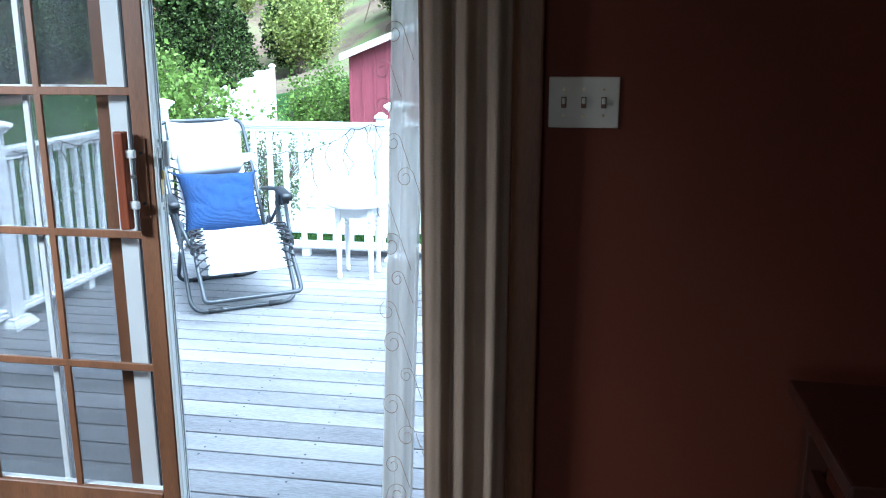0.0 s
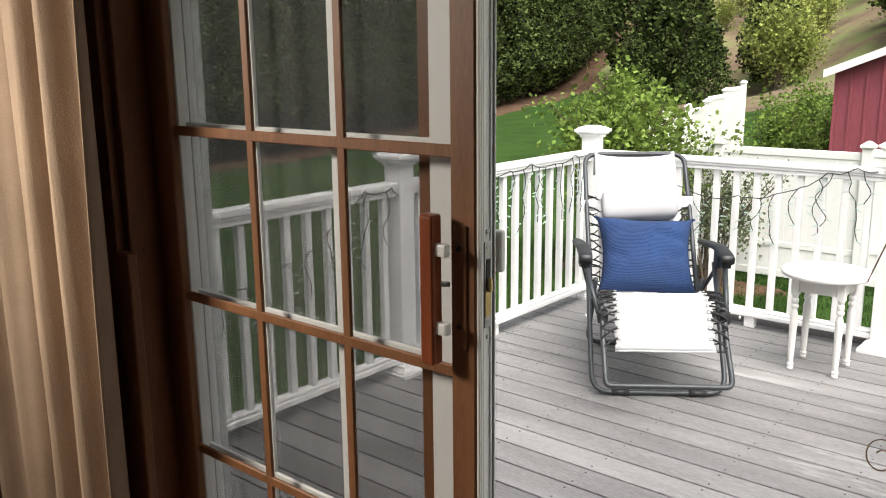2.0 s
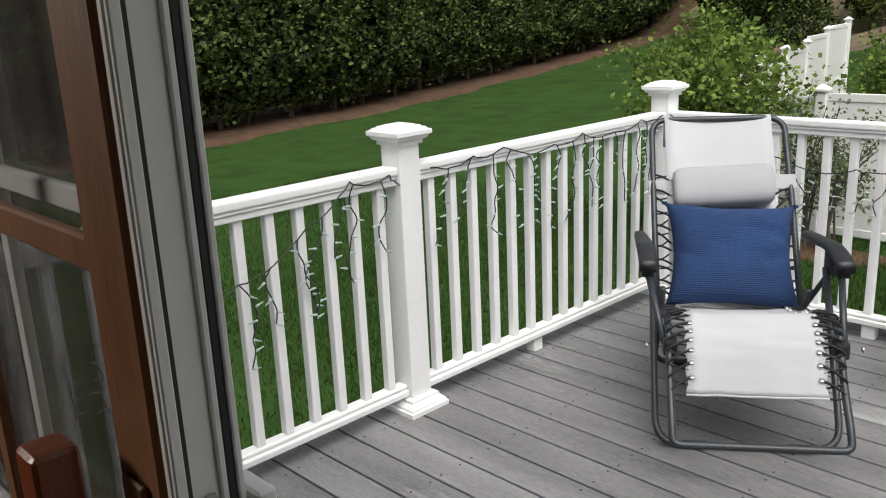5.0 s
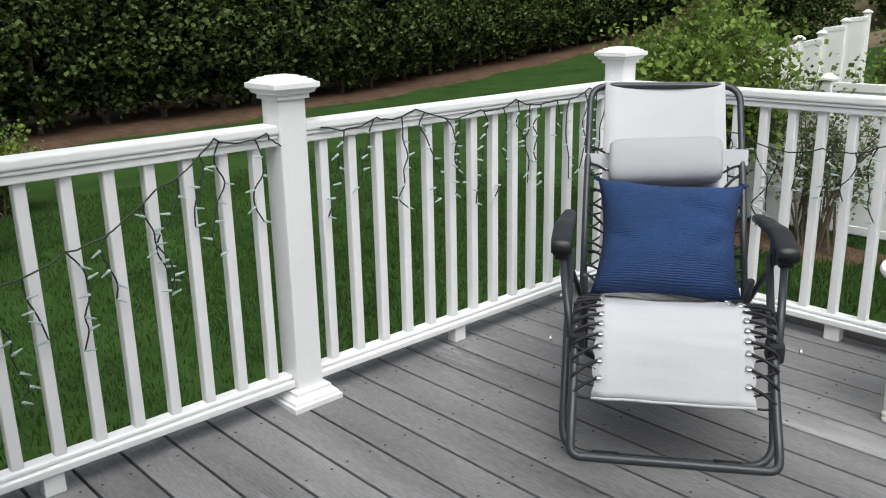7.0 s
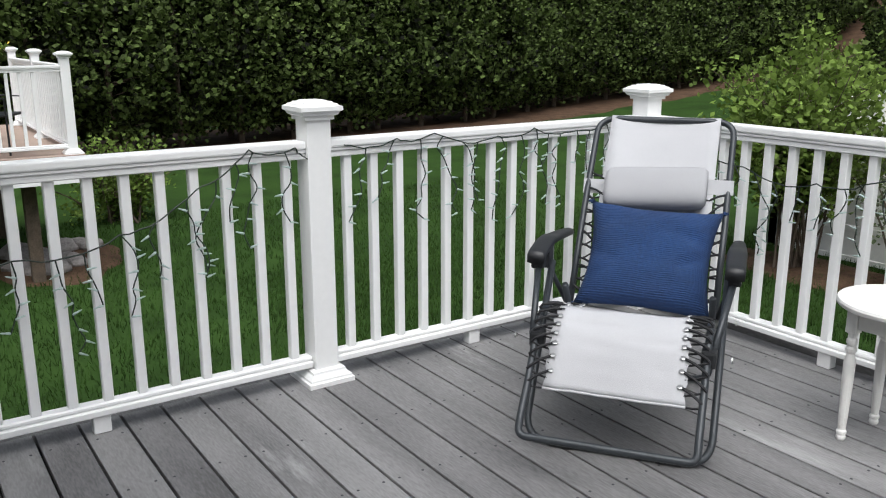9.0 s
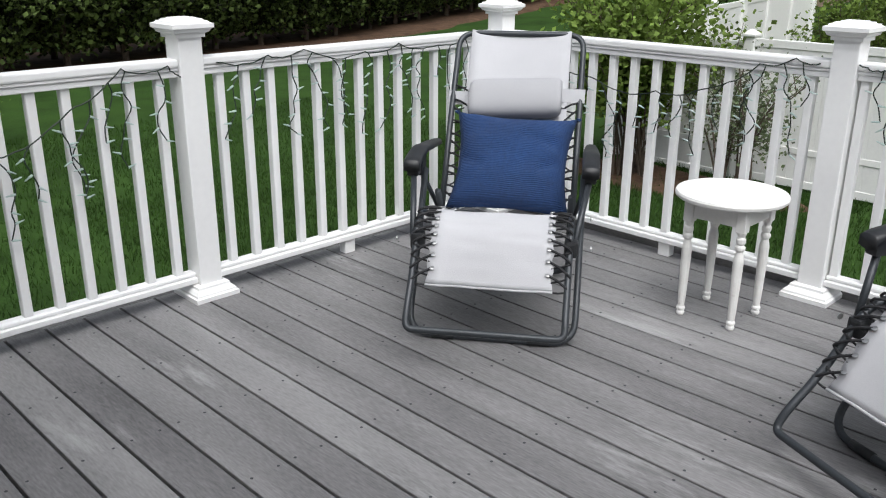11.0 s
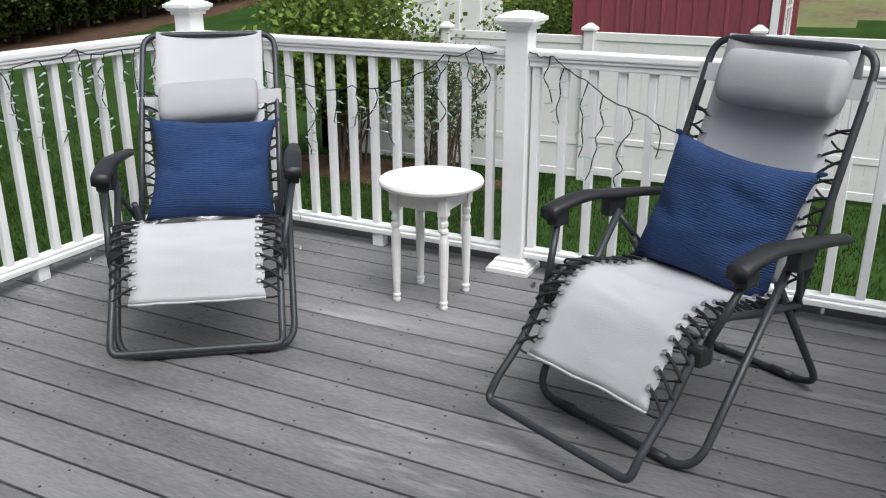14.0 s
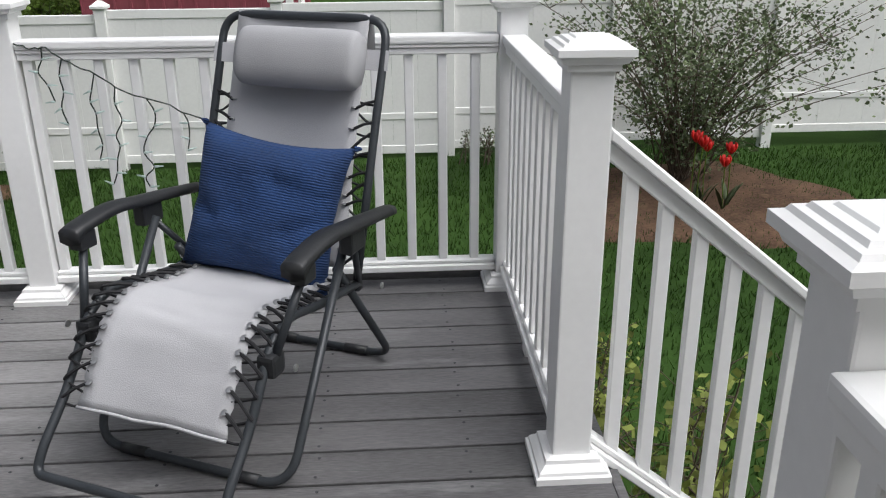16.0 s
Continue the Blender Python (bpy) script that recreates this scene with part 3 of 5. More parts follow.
def build_switch():
    sw = thing("light_switch", "ivory three-gang toggle switch plate on a wall", "light switch")
    x0, z0 = 0.543, 1.311
    part("plate", block((x0, 1.993, z0), (x0 + 0.163, 2.0, z0 + 0.118), 0.003, segments=2), M_PLATE, sw)
    for k in range(3):
        x = x0 + 0.0815 + (k - 1) * 0.046
        part("toggle_slot", block((x - 0.006, 1.9915, z0 + 0.046), (x + 0.006, 1.9932, z0 + 0.072), 0.0005), M_OAK, sw)
        part("toggle", block((x - 0.0045, 1.981, z0 + 0.056), (x + 0.0045, 1.992, z0 + 0.070), 0.002), M_PLATE, sw, "ivory toggle")
        for z in (z0 + 0.029, z0 + 0.089):
            part("screw", lathe(bmesh.new(), [(0.0035, 0), (0.003, 0.0015)], sides=8), M_BRASS, sw).matrix_local = pose(x, 1.9931, z, 90, 0, 0)


build_switch()

# ---- deck ----
RX, RY = -2.45, 5.76
RX2 = 1.11
PITCH = 0.147


def post(x, y, base=0.0, top=1.062, group="deck railing posts", base_trim=True, label="square white vinyl post with a stepped cap"):
    p = thing("railing_post", label, "railing post", (x, y, base), group=group)
    part("sleeve", block((-0.050, -0.050, 0), (0.050, 0.050, top), 0.005, segments=2), M_VINYL, p)
    cap = [(0.060, top - 0.014), (0.060, top), (0.072, top + 0.005), (0.077, top + 0.016), (0.086, top + 0.021), (0.086, top + 0.036), (0.074, top + 0.040), (0.070, top + 0.046), (0.060, top + 0.047), (0.056, top + 0.053), (0.042, top + 0.054), (0.038, top + 0.058), (0.01, top + 0.059)]
    part("cap", square_lathe(bmesh.new(), cap), M_VINYL, p, "stepped white post cap")
    if base_trim:
        prof = [(0.098, 0.0), (0.098, 0.018), (0.091, 0.022), (0.089, 0.030), (0.079, 0.040), (0.072, 0.046), (0.070, 0.056), (0.058, 0.060)]
        part("base_trim", square_lathe(bmesh.new(), prof), M_VINYL, p, "moulded white post skirt")
    return p


def railing(name_label, a, b, baluster_at, foot_at=(), group="deck railings"):
    """One straight bay from a to b on the deck; positions are distances from a."""
    a, b = Vector((*a, 0)), Vector((*b, 0))
    d = b - a
    L = d.length
    turn = math.degrees(math.atan2(d.y, d.x))
    r = thing("railing", name_label, "railing", a, turn, group)
    s, e = 0.051, L - 0.051
    bm = block((s, -0.042, 0.940), (e, 0.042, 0.970), 0.007, segments=2)
    block((s, -0.036, 0.926), (e, 0.036, 0.940), 0.003, bm)
    block((s, -0.029, 0.902), (e, 0.029, 0.926), 0.003, bm)
    part("top_rail", bm, M_CAPRAIL, r)
    bm = block((s, -0.036, 0.066), (e, 0.036, 0.092), 0.004)
    block((s, -0.024, 0.092), (e, 0.024, 0.112), 0.006, bm)
    part("bottom_rail", bm, M_CAPRAIL, r)
    me = mesh_of("baluster", block((-0.017, -0.017, 0.111), (0.017, 0.017, 0.903), 0.003), M_VINYL)
    for u in baluster_at:
        part("baluster", me, M_VINYL, r).matrix_local = pose(u, 0, 0)
    for u in foot_at:
        part("foot_block", block((u - 0.03, -0.024, 0), (u + 0.03, 0.024, 0.066), 0.003), M_VINYL, r)
    return r


def build_railings():
    post(RX, 3.95)
    post(RX, RY)
    post(-0.668, RY)
    post(RX2, RY)
    post(RX2, 4.55)
    post(RX2 + 0.029, 3.385, -0.014, label="square white vinyl stair post with a stepped cap")
    lab = "white vinyl deck railing with square balusters"
    # house wall to the first post, then round the deck
    railing(lab, (RX, 2.17), (RX, 3.95), [1.66 - 0.118 * k for k in range(14)], (0.92,))
    railing(lab, (RX, 3.95), (RX, RY), [0.135 + 0.1185 * k for k in range(14)], (0.75,))
    railing(lab, (RX, RY), (-0.668, RY), [0.127 + 0.1175 * k for k in range(14)], (1.08,))
    railing(lab, (-0.668, RY), (RX2, RY), [0.078 + 0.1206 * k for k in range(14)], (0.9,))
    railing(lab, (RX2, RY), (RX2, 4.55), [0.105 + 0.111 * k for k in range(10)], (0.6,))
    railing(lab, (RX2, 3.385), (RX2, 2.17), [0.105 + 0.112 * k for k in range(10)], (0.6,))


def stair_rail(y):
    """The sloping rail beside the steps down to the lawn, and the post at its foot."""
    slope = -0.808
    lift = -0.004
    run = 1.55
    r = thing("stair_railing", "white vinyl stair railing sloping down to the lawn", "railing", (RX2, y, 0), group="stair railings")
    def sloped(z0, z1, h):
        bm = bmesh.new()
        V = []
        for x in (0.051, run - 0.051):
            for yy, zz in ((-h, z0), (h, z0), (h, z1), (-h, z1)):
                V.append(bm.verts.new((x, yy, zz + lift + slope * x)))
        for f in ((0, 1, 2, 3), (7, 6, 5, 4), (0, 4, 5, 1), (1, 5, 6, 2), (2, 6, 7, 3), (3, 7, 4, 0)):
            bm.faces.new([V[i] for i in f])
        bmesh.ops.bevel(bm, geom=list(bm.edges), offset=0.004, segments=1, affect="EDGES")
        return bm
    bm = sloped(0.935, 0.965, 0.044)
    add_bm(bm, sloped(0.885, 0.934, 0.024))
    part("top_rail", bm, M_CAPRAIL, r)
    bm = sloped(0.092, 0.122, 0.036)
    add_bm(bm, sloped(0.123, 0.145, 0.024))
    part("bottom_rail", bm, M_CAPRAIL, r)
    me = mesh_of("baluster", block((-0.017, -0.017, 0.125), (0.017, 0.017, 0.90), 0.003), M_VINYL)
    for k in range(15):
        x = 0.116 + 0.0915 * k
        part("baluster", me, M_VINYL, r).matrix_local = pose(x, 0, slope * x)
    post(RX2 + run, y, -1.32, 1.25, "stair foot posts", False, "square white vinyl post at the foot of the stairs")


def build_stairs():
    st = thing("stairs", "grey composite steps down from the deck", "stairs", kind="structure")
    for k in range(7):
        z = -0.188 * (k + 1)
        x = RX2 + 0.06 + 0.255 * k
        part("tread", block((x, 3.46, z - 0.025), (x + 0.275, 4.49, z), 0.004), M_DECK, st)
        part("riser", block((x, 3.46, z - 0.19), (x + 0.015, 4.49, z - 0.0255)), M_VINYL, st)
    part("riser", block((RX2 + 0.045, 3.46, -0.19), (RX2 + 0.06, 4.49, -0.03)), M_VINYL, st)


def build_deck():
    dk = thing("deck", "weathered grey composite deck with screwed boards", "deck", kind="structure")
    x0, x1 = RX - 0.10, RX2 + 0.10
    y = 2.17
    # one slab in place of joists; its black paints the shade below the gaps
    sub = tagged(new("deck_frame", mesh_of("deck_frame", block((x0 + 0.03, 2.16, -0.24), (x1 - 0.03, RY + 0.07, -0.075)), M_DECKDARK)), "solid joist slab under the deck boards, near-black for gap shade", "joists", kind="structure")
    rng = random.Random(12)
    xs = [x0 + 0.16 + 0.405 * k for k in range(9)]
    screw = mesh_of("screw", lathe(bmesh.new(), [(0.0048, 0), (0.0048, 0.0012), (0.003, 0.0014)], sides=7), M_RUBBER)
    k = 0
    y = 4.351 - 16 * PITCH
    while y < RY + 0.03:
        a, b = y + 0.0048, y + PITCH - 0.0048
        if b > 2.19:
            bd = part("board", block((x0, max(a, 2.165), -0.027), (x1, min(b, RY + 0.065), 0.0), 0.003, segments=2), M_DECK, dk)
            for x in xs:
                for yy in (a + 0.025, b - 0.025):
                    if yy > 2.2 and yy < RY + 0.05:
                        part("screw", screw, M_RUBBER, bd).matrix_local = pose(x + rng.uniform(-0.006, 0.006), yy + rng.uniform(-0.004, 0.004), -0.0005)
        y += PITCH
    for nm, lo, hi in (("rim_board", (x0, RY + 0.068, -0.26), (x1, RY + 0.10, 0.035)), ("rim_board", (x0 - 0.03, 2.17, -0.26), (x0 - 0.002, RY + 0.10, -0.002)), ("rim_board", (x1 + 0.002, 2.17, -0.26), (x1 + 0.03, RY + 0.10, -0.002))):
        part(nm, block(lo, hi, 0.006, segments=2), M_DECK, dk)
    for x in (x0 + 0.1, -0.67, x1 - 0.1):
        part("support_post", block((x - 0.06, RY - 0.1, -1.6), (x + 0.06, RY + 0.02, -0.22)), M_BARK, dk)


build_railings()
stair_rail(4.55)
stair_rail(3.385)
build_stairs()


# ---- reclining chairs ----
def sling_rows(profile, half, sag, n=10):
    rows = []
    for k, (u, z, nu, nz) in enumerate(profile):
        row = []
        for i in range(n + 1):
            w = -1 + 2 * i / n
            s = sag * (1 - w * w)
            row.append((half * w, u - nu * s, z - nz * s))
        rows.append(row)
    return rows


def with_normals(pts):
    out = []
    for i, p in enumerate(pts):
        d = (pts[min(i + 1, len(pts) - 1)] - pts[max(i - 1, 0)]).normalized()
        out.append((p.y, p.z, -d.z, d.y))
    return out


def lacing(chair, pts, count, outset=0.270, lift=0.012):
    """Black cord from eyelet to eyelet round the tube, slanting outwards on both sides."""
    for sx in (-1, 1):
        n = len(pts) - 1
        for k in range(count):
            at = [pts[min(n, int(round((k + q) / count * n)))] for q in (0.15, 0.95, 1.2)]
            eye = Vector((sx * 0.206, at[0].y, at[0].z + 0.004))
            outer = Vector((sx * outset, at[1].y, at[1].z + lift))
            back = Vector((sx * 0.212, at[2].y, at[2].z - 0.006))
            part("lace", tube(bmesh.new(), [eye, eye.lerp(outer, 0.5) + Vector((0, 0, 0.004)), outer, outer + Vector((sx * 0.010, 0, -0.012))], 0.0048, 6), M_CORD, chair, "black elastic lacing cord")
            part("lace", tube(bmesh.new(), [outer + Vector((sx * 0.010, 0, -0.014)), outer.lerp(back, 0.5) + Vector((0, 0, -0.010)), back], 0.0036, 5), M_CORD, chair, "black elastic lacing cord")
            part("eyelet", lathe(bmesh.new(), [(0.009, 0), (0.009, 0.002), (0.005, 0.003)], (0, 0, 0), 10), M_STEEL, chair).matrix_local = pose(eye.x - sx * 0.004, eye.y, eye.z + 0.001, 25 if eye.z < 0.46 else -30)


def build_chair(at, turn, toe, knee, hip, top, roll_at, roll_tilt, roll_x, arm_u, arm_z, label):
    ch = thing("reclining_chair", label, "lounge chair", at, turn, "deck lounge chairs")
    W = 0.272
    R = 0.0125
    # leg and seat frame, one bent loop
    seat_side = [hip, (0.5 * (hip[0] + knee[0]), 0.5 * (hip[1] + knee[1]) - 0.005), (knee[0] + 0.07, knee[1] - 0.003), (knee[0] - 0.02, knee[1] - 0.035),
                 (0.45 * knee[0] + 0.55 * toe[0] + 0.02, 0.45 * knee[1] + 0.55 * toe[1]), (toe[0] + 0.035, toe[1] + 0.055), toe]
    line = [(-W, u, z) for u, z in seat_side] + [(W, u, z) for u, z in seat_side[::-1]]
    part("seat_frame", tube(bmesh.new(), rounded(line, 0.07, 6), R, 10), M_TUBE, ch, smooth=True)
    bent = (0.5 * (hip[0] + top[0]) - 0.012, 0.5 * (hip[1] + top[1]))
    back_side = [(hip[0] - 0.02, hip[1] - 0.02), bent, top]
    flare = [0.0, -0.004, -0.004]
    line = [(-W + 0.003 + q, u, z) for (u, z), q in zip(back_side, flare)] + [(W - 0.003 - q, u, z) for (u, z), q in list(zip(back_side, flare))[::-1]]
    part("back_frame", tube(bmesh.new(), rounded(line, 0.075, 6), R, 10), M_TUBE, ch, smooth=True)
    # crossed legs, each a loop with its bar on the boards
    for nm, floor_u, up in (("front_leg_loop", 0.0, (0.36, 0.555)), ("rear_leg_loop", 0.73, (0.385, 0.46))):
        w = W + 0.034 if nm[0] == "f" else W - 0.010
        line = [(-w, up[0], up[1]), (-w, floor_u, 0.016), (w, floor_u, 0.016), (w, up[0], up[1])]
        part(nm, tube(bmesh.new(), rounded(line, 0.09, 7), R, 10), M_TUBE, ch, smooth=True)
        for sx in (-1, 1):
            b = tube(bmesh.new(), [(sx * (w - 0.17), floor_u, 0.016), (sx * (w - 0.09), floor_u, 0.016)], R + 0.003, 10)
            part("foot_pad", b, M_BLACK, ch, "black rubber foot sleeve", True)
    for sx in (-1, 1):
        # arm rests with their brackets
        x = sx * (W + 0.058)
        arm = smooth_line([(x, u + arm_u, z + arm_z) for u, z in ((0.078, 0.597), (0.12, 0.607), (0.24, 0.618), (0.36, 0.603), (0.48, 0.588), (0.63, 0.566))], 6)
        rows = []
        for k, p in enumerate(arm):
            f = k / (len(arm) - 1)
            hw = 0.031 + 0.005 * math.sin(f * math.pi) - 0.008 * f
            blunt = 1 + 1.5 * max(0.0, 1 - f * 5)
            rows.append([(p.x + hw * c, p.y, p.z + 0.012 * s * (blunt if s < 0 else 1.0)) for c, s in ((-1, -0.8), (-1, 0.3), (-0.75, 1.0), (0, 1.25), (0.75, 1.0), (1, 0.3), (1, -0.8), (0, -1.1), (-1, -0.8))])
        b = sheet(bmesh.new(), rows)
        bmesh.ops.remove_doubles(b, verts=b.verts, dist=1e-5)
        bmesh.ops.holes_fill(b, edges=b.edges)
        arm_part = part("armrest", b, M_BLACK, ch, "black moulded plastic armrest", True)
        part("front_bracket", block((x - 0.022, 0.095 + arm_u, 0.545 + arm_z), (x + 0.022, 0.155 + arm_u, 0.595 + arm_z), 0.008, segments=2), M_BLACK, arm_part)
        part("rear_bracket", block((x - 0.020, 0.315, 0.535), (x + 0.020, 0.40, 0.600 + arm_z), 0.008, segments=2), M_BLACK, arm_part)
        part("arm_strut", tube(bmesh.new(), [(x, 0.125 + arm_u, 0.560 + arm_z), (sx * (W + 0.014), knee[0] - 0.03, knee[1] - 0.07)], 0.0115, 8), M_TUBE, ch, smooth=True)
        part("pivot_bracket", block((sx * W - 0.020, knee[0] - 0.06, knee[1] - 0.11), (sx * W + 0.028, knee[0] + 0.0, knee[1] - 0.05), 0.012, segments=2), M_BLACK, ch)
        part("rear_strut", tube(bmesh.new(), [(x, 0.365, 0.55), (sx * (W - 0.005), hip[0] + 0.01, hip[1] - 0.02)], 0.010, 8), M_TUBE, ch, smooth=True)
        for u, z in ((0.125 + arm_u, 0.570 + arm_z), (0.36, 0.562), (knee[0] - 0.03, knee[1] - 0.08), (hip[0], hip[1])):
            b = lathe(bmesh.new(), [(0.010, 0), (0.010, 0.004), (0.006, 0.006)], sides=10)
            part("bolt", b, M_STEEL, ch).matrix_local = pose(x + sx * 0.012, u, z, 0, 90 * sx, 0)
    # slings
    hem = (0.30 * knee[0] + 0.70 * toe[0] + 0.035, 0.30 * knee[1] + 0.70 * toe[1] + 0.03)
    leg = smooth_line([(0, hip[0] - 0.01, hip[1] + 0.015), (0, 0.5 * (hip[0] + knee[0]), 0.5 * (hip[1] + knee[1]) + 0.005), (0, knee[0] + 0.08, knee[1] + 0.004), (0, knee[0] - 0.015, knee[1] - 0.025),
                       (0, 0.5 * (knee[0] + hem[0]) - 0.005, 0.5 * (knee[1] + hem[1]) + 0.008), (0, hem[0], hem[1])], 8)
    rows = sling_rows(with_normals(leg), 0.218, -0.008)
    for k, row in enumerate(rows):
        f = k / (len(rows) - 1)
        for i, p in enumerate(row):
            w = abs(p[0]) / 0.218
            rip = 0.012 * noise.noise((p[0] * 5 + at[0], f * 7, 3.1)) + 0.006 * noise.noise((p[0] * 11, f * 19, 1.7 + at[0]))
            row[i] = (p[0] * (1 - 0.02 * math.cos(f * 60)), p[1], p[2] + rip * (1 - w ** 3))
    part("seat_sling", sheet(bmesh.new(), rows, 0.003), M_SLING, ch, "light grey woven sling", True)
    part("hem", tube(bmesh.new(), [(Vector(p) + Vector((0, -0.004, -0.004))) for p in rows[-1]], 0.0045, 8), M_SLING, ch, "stitched hem", True)
    lacing(ch, leg[16:], 8)
    lacing(ch, leg[:15], 8, 0.268, 0.004)
    back = smooth_line([(0, hip[0] + 0.01, hip[1] + 0.03), (0, bent[0] - 0.002, bent[1]), (0, top[0] - 0.004, top[1] + 0.014)], 13)
    rows = sling_rows(with_normals(back), 0.219, 0.022)
    part("back_sling", sheet(bmesh.new(), rows, 0.003), M_SLING, ch, "light grey woven sling", True)
    lacing(ch, back[:19], 11, 0.268, 0.0)
    fold = [[(0.221 * (-1 + 2 * i / 8), top[0] + 0.016, top[1] + dz) for i in range(9)] for dz in (0.012, -0.05, -0.12)]
    part("top_fold", sheet(bmesh.new(), fold, 0.003), M_SLING, ch, "sling folded over the top bar", True)
    # head roll on its straps
    hu, hz = roll_at
    slope = math.degrees(math.atan2(top[0] - hip[0], top[1] - hip[1]))
    lean = Matrix.Rotation(radians(-slope), 4, "X")
    bm = bmesh.new()
    rings = []
    for k in range(29):
        x = -0.195 + 0.390 * k / 28
        s = 0.80 + 0.20 * max(0.0, 1 - (abs(x) / 0.195) ** 10) ** 0.5
        ring = []
        for j in range(20):
            a = 2 * math.pi * j / 20
            ca, sa = math.cos(a), math.sin(a)
            q = lean @ Vector((0, 0.052 * s * abs(ca) ** 0.8 * (1 if ca > 0 else -1), 0.088 * s * abs(sa) ** 0.8 * (1 if sa > 0 else -1)))
            wob = 1 + 0.025 * noise.noise((x * 8, ca, sa))
            ring.append(bm.verts.new((x + roll_x, hu + q.y * wob, hz + q.z * wob + roll_tilt * x)))
        rings.append(ring)
    for a, b in zip(rings, rings[1:]):
        for j in range(20):
            bm.faces.new((a[j], a[(j + 1) % 20], b[(j + 1) % 20], b[j]))
    bm.faces.new(rings[0][::-1])
    bm.faces.new(rings[-1])
    roll = part("head_roll", bm, M_PILLOWGREY, ch, "padded grey head roll", True)
    for sx in (-1, 1):
        q = [[(roll_x * (x < 0.25) + sx * x, hu + 0.035 + dy, hz - 0.03 + dz + roll_tilt * sx * 0.22) for x in (0.185, 0.24, 0.292)] for dy, dz in ((0.0, 0.0), (0.02, 0.055))]
        part("strap", sheet(bmesh.new(), q, 0.003), M_SLING, roll, "grey elastic strap")
    return ch


def build_cushion(at, turn, lean, roll, seed):
    """A square stuffed cushion, its corners drawn out, lying against the chair's back."""
    rng = random.Random(seed)
    n, S, H = 26, 0.252, 0.222
    vs, fs = [], []
    for side in (1, -1):
        for j in range(n + 1):
            for i in range(n + 1):
                a, b = -1 + 2 * i / n, -1 + 2 * j / n
                pull = 1 - 0.13 * (1 - a * a) * (b * b)
                pull2 = 1 - 0.13 * (1 - b * b) * (a * a)
                full = (max(0.0, (1 - a ** 4) * (1 - b ** 4))) ** 0.62
                w = 0.010 * noise.noise((a * 2.2 + seed, b * 2.2, side)) + 0.006 * noise.noise((a * 6, b * 5 + seed, side))
                crease = (0.016 * math.exp(-((b + 0.45 - 0.5 * abs(a)) ** 2) / 0.008) * (abs(a) > 0.45) + 0.010 * math.exp(-((b - 0.5 + 0.3 * a) ** 2) / 0.01) * (a > 0.1)) * full
                vs.append((a * S * pull2, side * (0.095 * full + w * full - crease), b * H * pull))
    m = (n + 1) * (n + 1)
    for s in range(2):
        for j in range(n):
            for i in range(n):
                q = (s * m + j * (n + 1) + i, s * m + j * (n + 1) + i + 1, s * m + (j + 1) * (n + 1) + i + 1, s * m + (j + 1) * (n + 1) + i)
                fs.append(q if s else q[::-1])
    me = loose_mesh("cushion", vs, fs, M_BLUE, True)
    bm = bmesh.new()
    bm.from_mesh(me)
    bmesh.ops.remove_doubles(bm, verts=bm.verts, dist=0.0004)
    bmesh.ops.recalc_face_normals(bm, faces=bm.faces)
    bm.to_mesh(me)
    bm.free()
    ob = new("cushion", me)
    ob.matrix_world = pose(*at, 0, 0, turn) @ pose(0, 0, 0, lean, roll, 0)
    tagged(ob, "square blue corded cushion resting on a lounge chair", "cushion", group="blue cushions")
    for sx, sz in ((-1, 1), (1, 1), (-1, -1), (1, -1)):
        t = part("corner_tuft", tube(bmesh.new(), [(sx * S * 0.98, 0, sz * H * 0.98), (sx * S * 1.05, 0.004, sz * H * 1.0)], 0.010, 6, taper=0.4), M_BLUE, ob)
    return ob


C1, T1 = (-1.301, 4.452, 0.0), 36.0
C2, T2 = (0.107, 4.596, 0.0), -24.5
build_chair(C1, T1, (-0.225, 0.135), (0.03, 0.465), (0.52, 0.335), (1.042, 1.012), (0.791, 0.769), 0.05, 0.0, 0.12, 0.012, "reclined zero-gravity lounge chair, dark tube and light grey sling")
build_chair(C2, T2, (-0.240, 0.078), (0.04, 0.445), (0.50, 0.375), (0.756, 1.088), (0.662, 0.981), 0.0, 0.028, -0.03, 0.006, "upright zero-gravity lounge chair, dark tube and light grey sling")


def on_chair(c, t, u, x, z):
    a = radians(t)
    return (c[0] + x * math.cos(a) - u * math.sin(a), c[1] + x * math.sin(a) + u * math.cos(a), z)


build_cushion(on_chair(C1, T1, 0.586, 0.012, 0.533), T1, -37, 2, 1)
build_cushion(on_chair(C2, T2, 0.490, -0.018, 0.570), T2, -20, 5, 2)


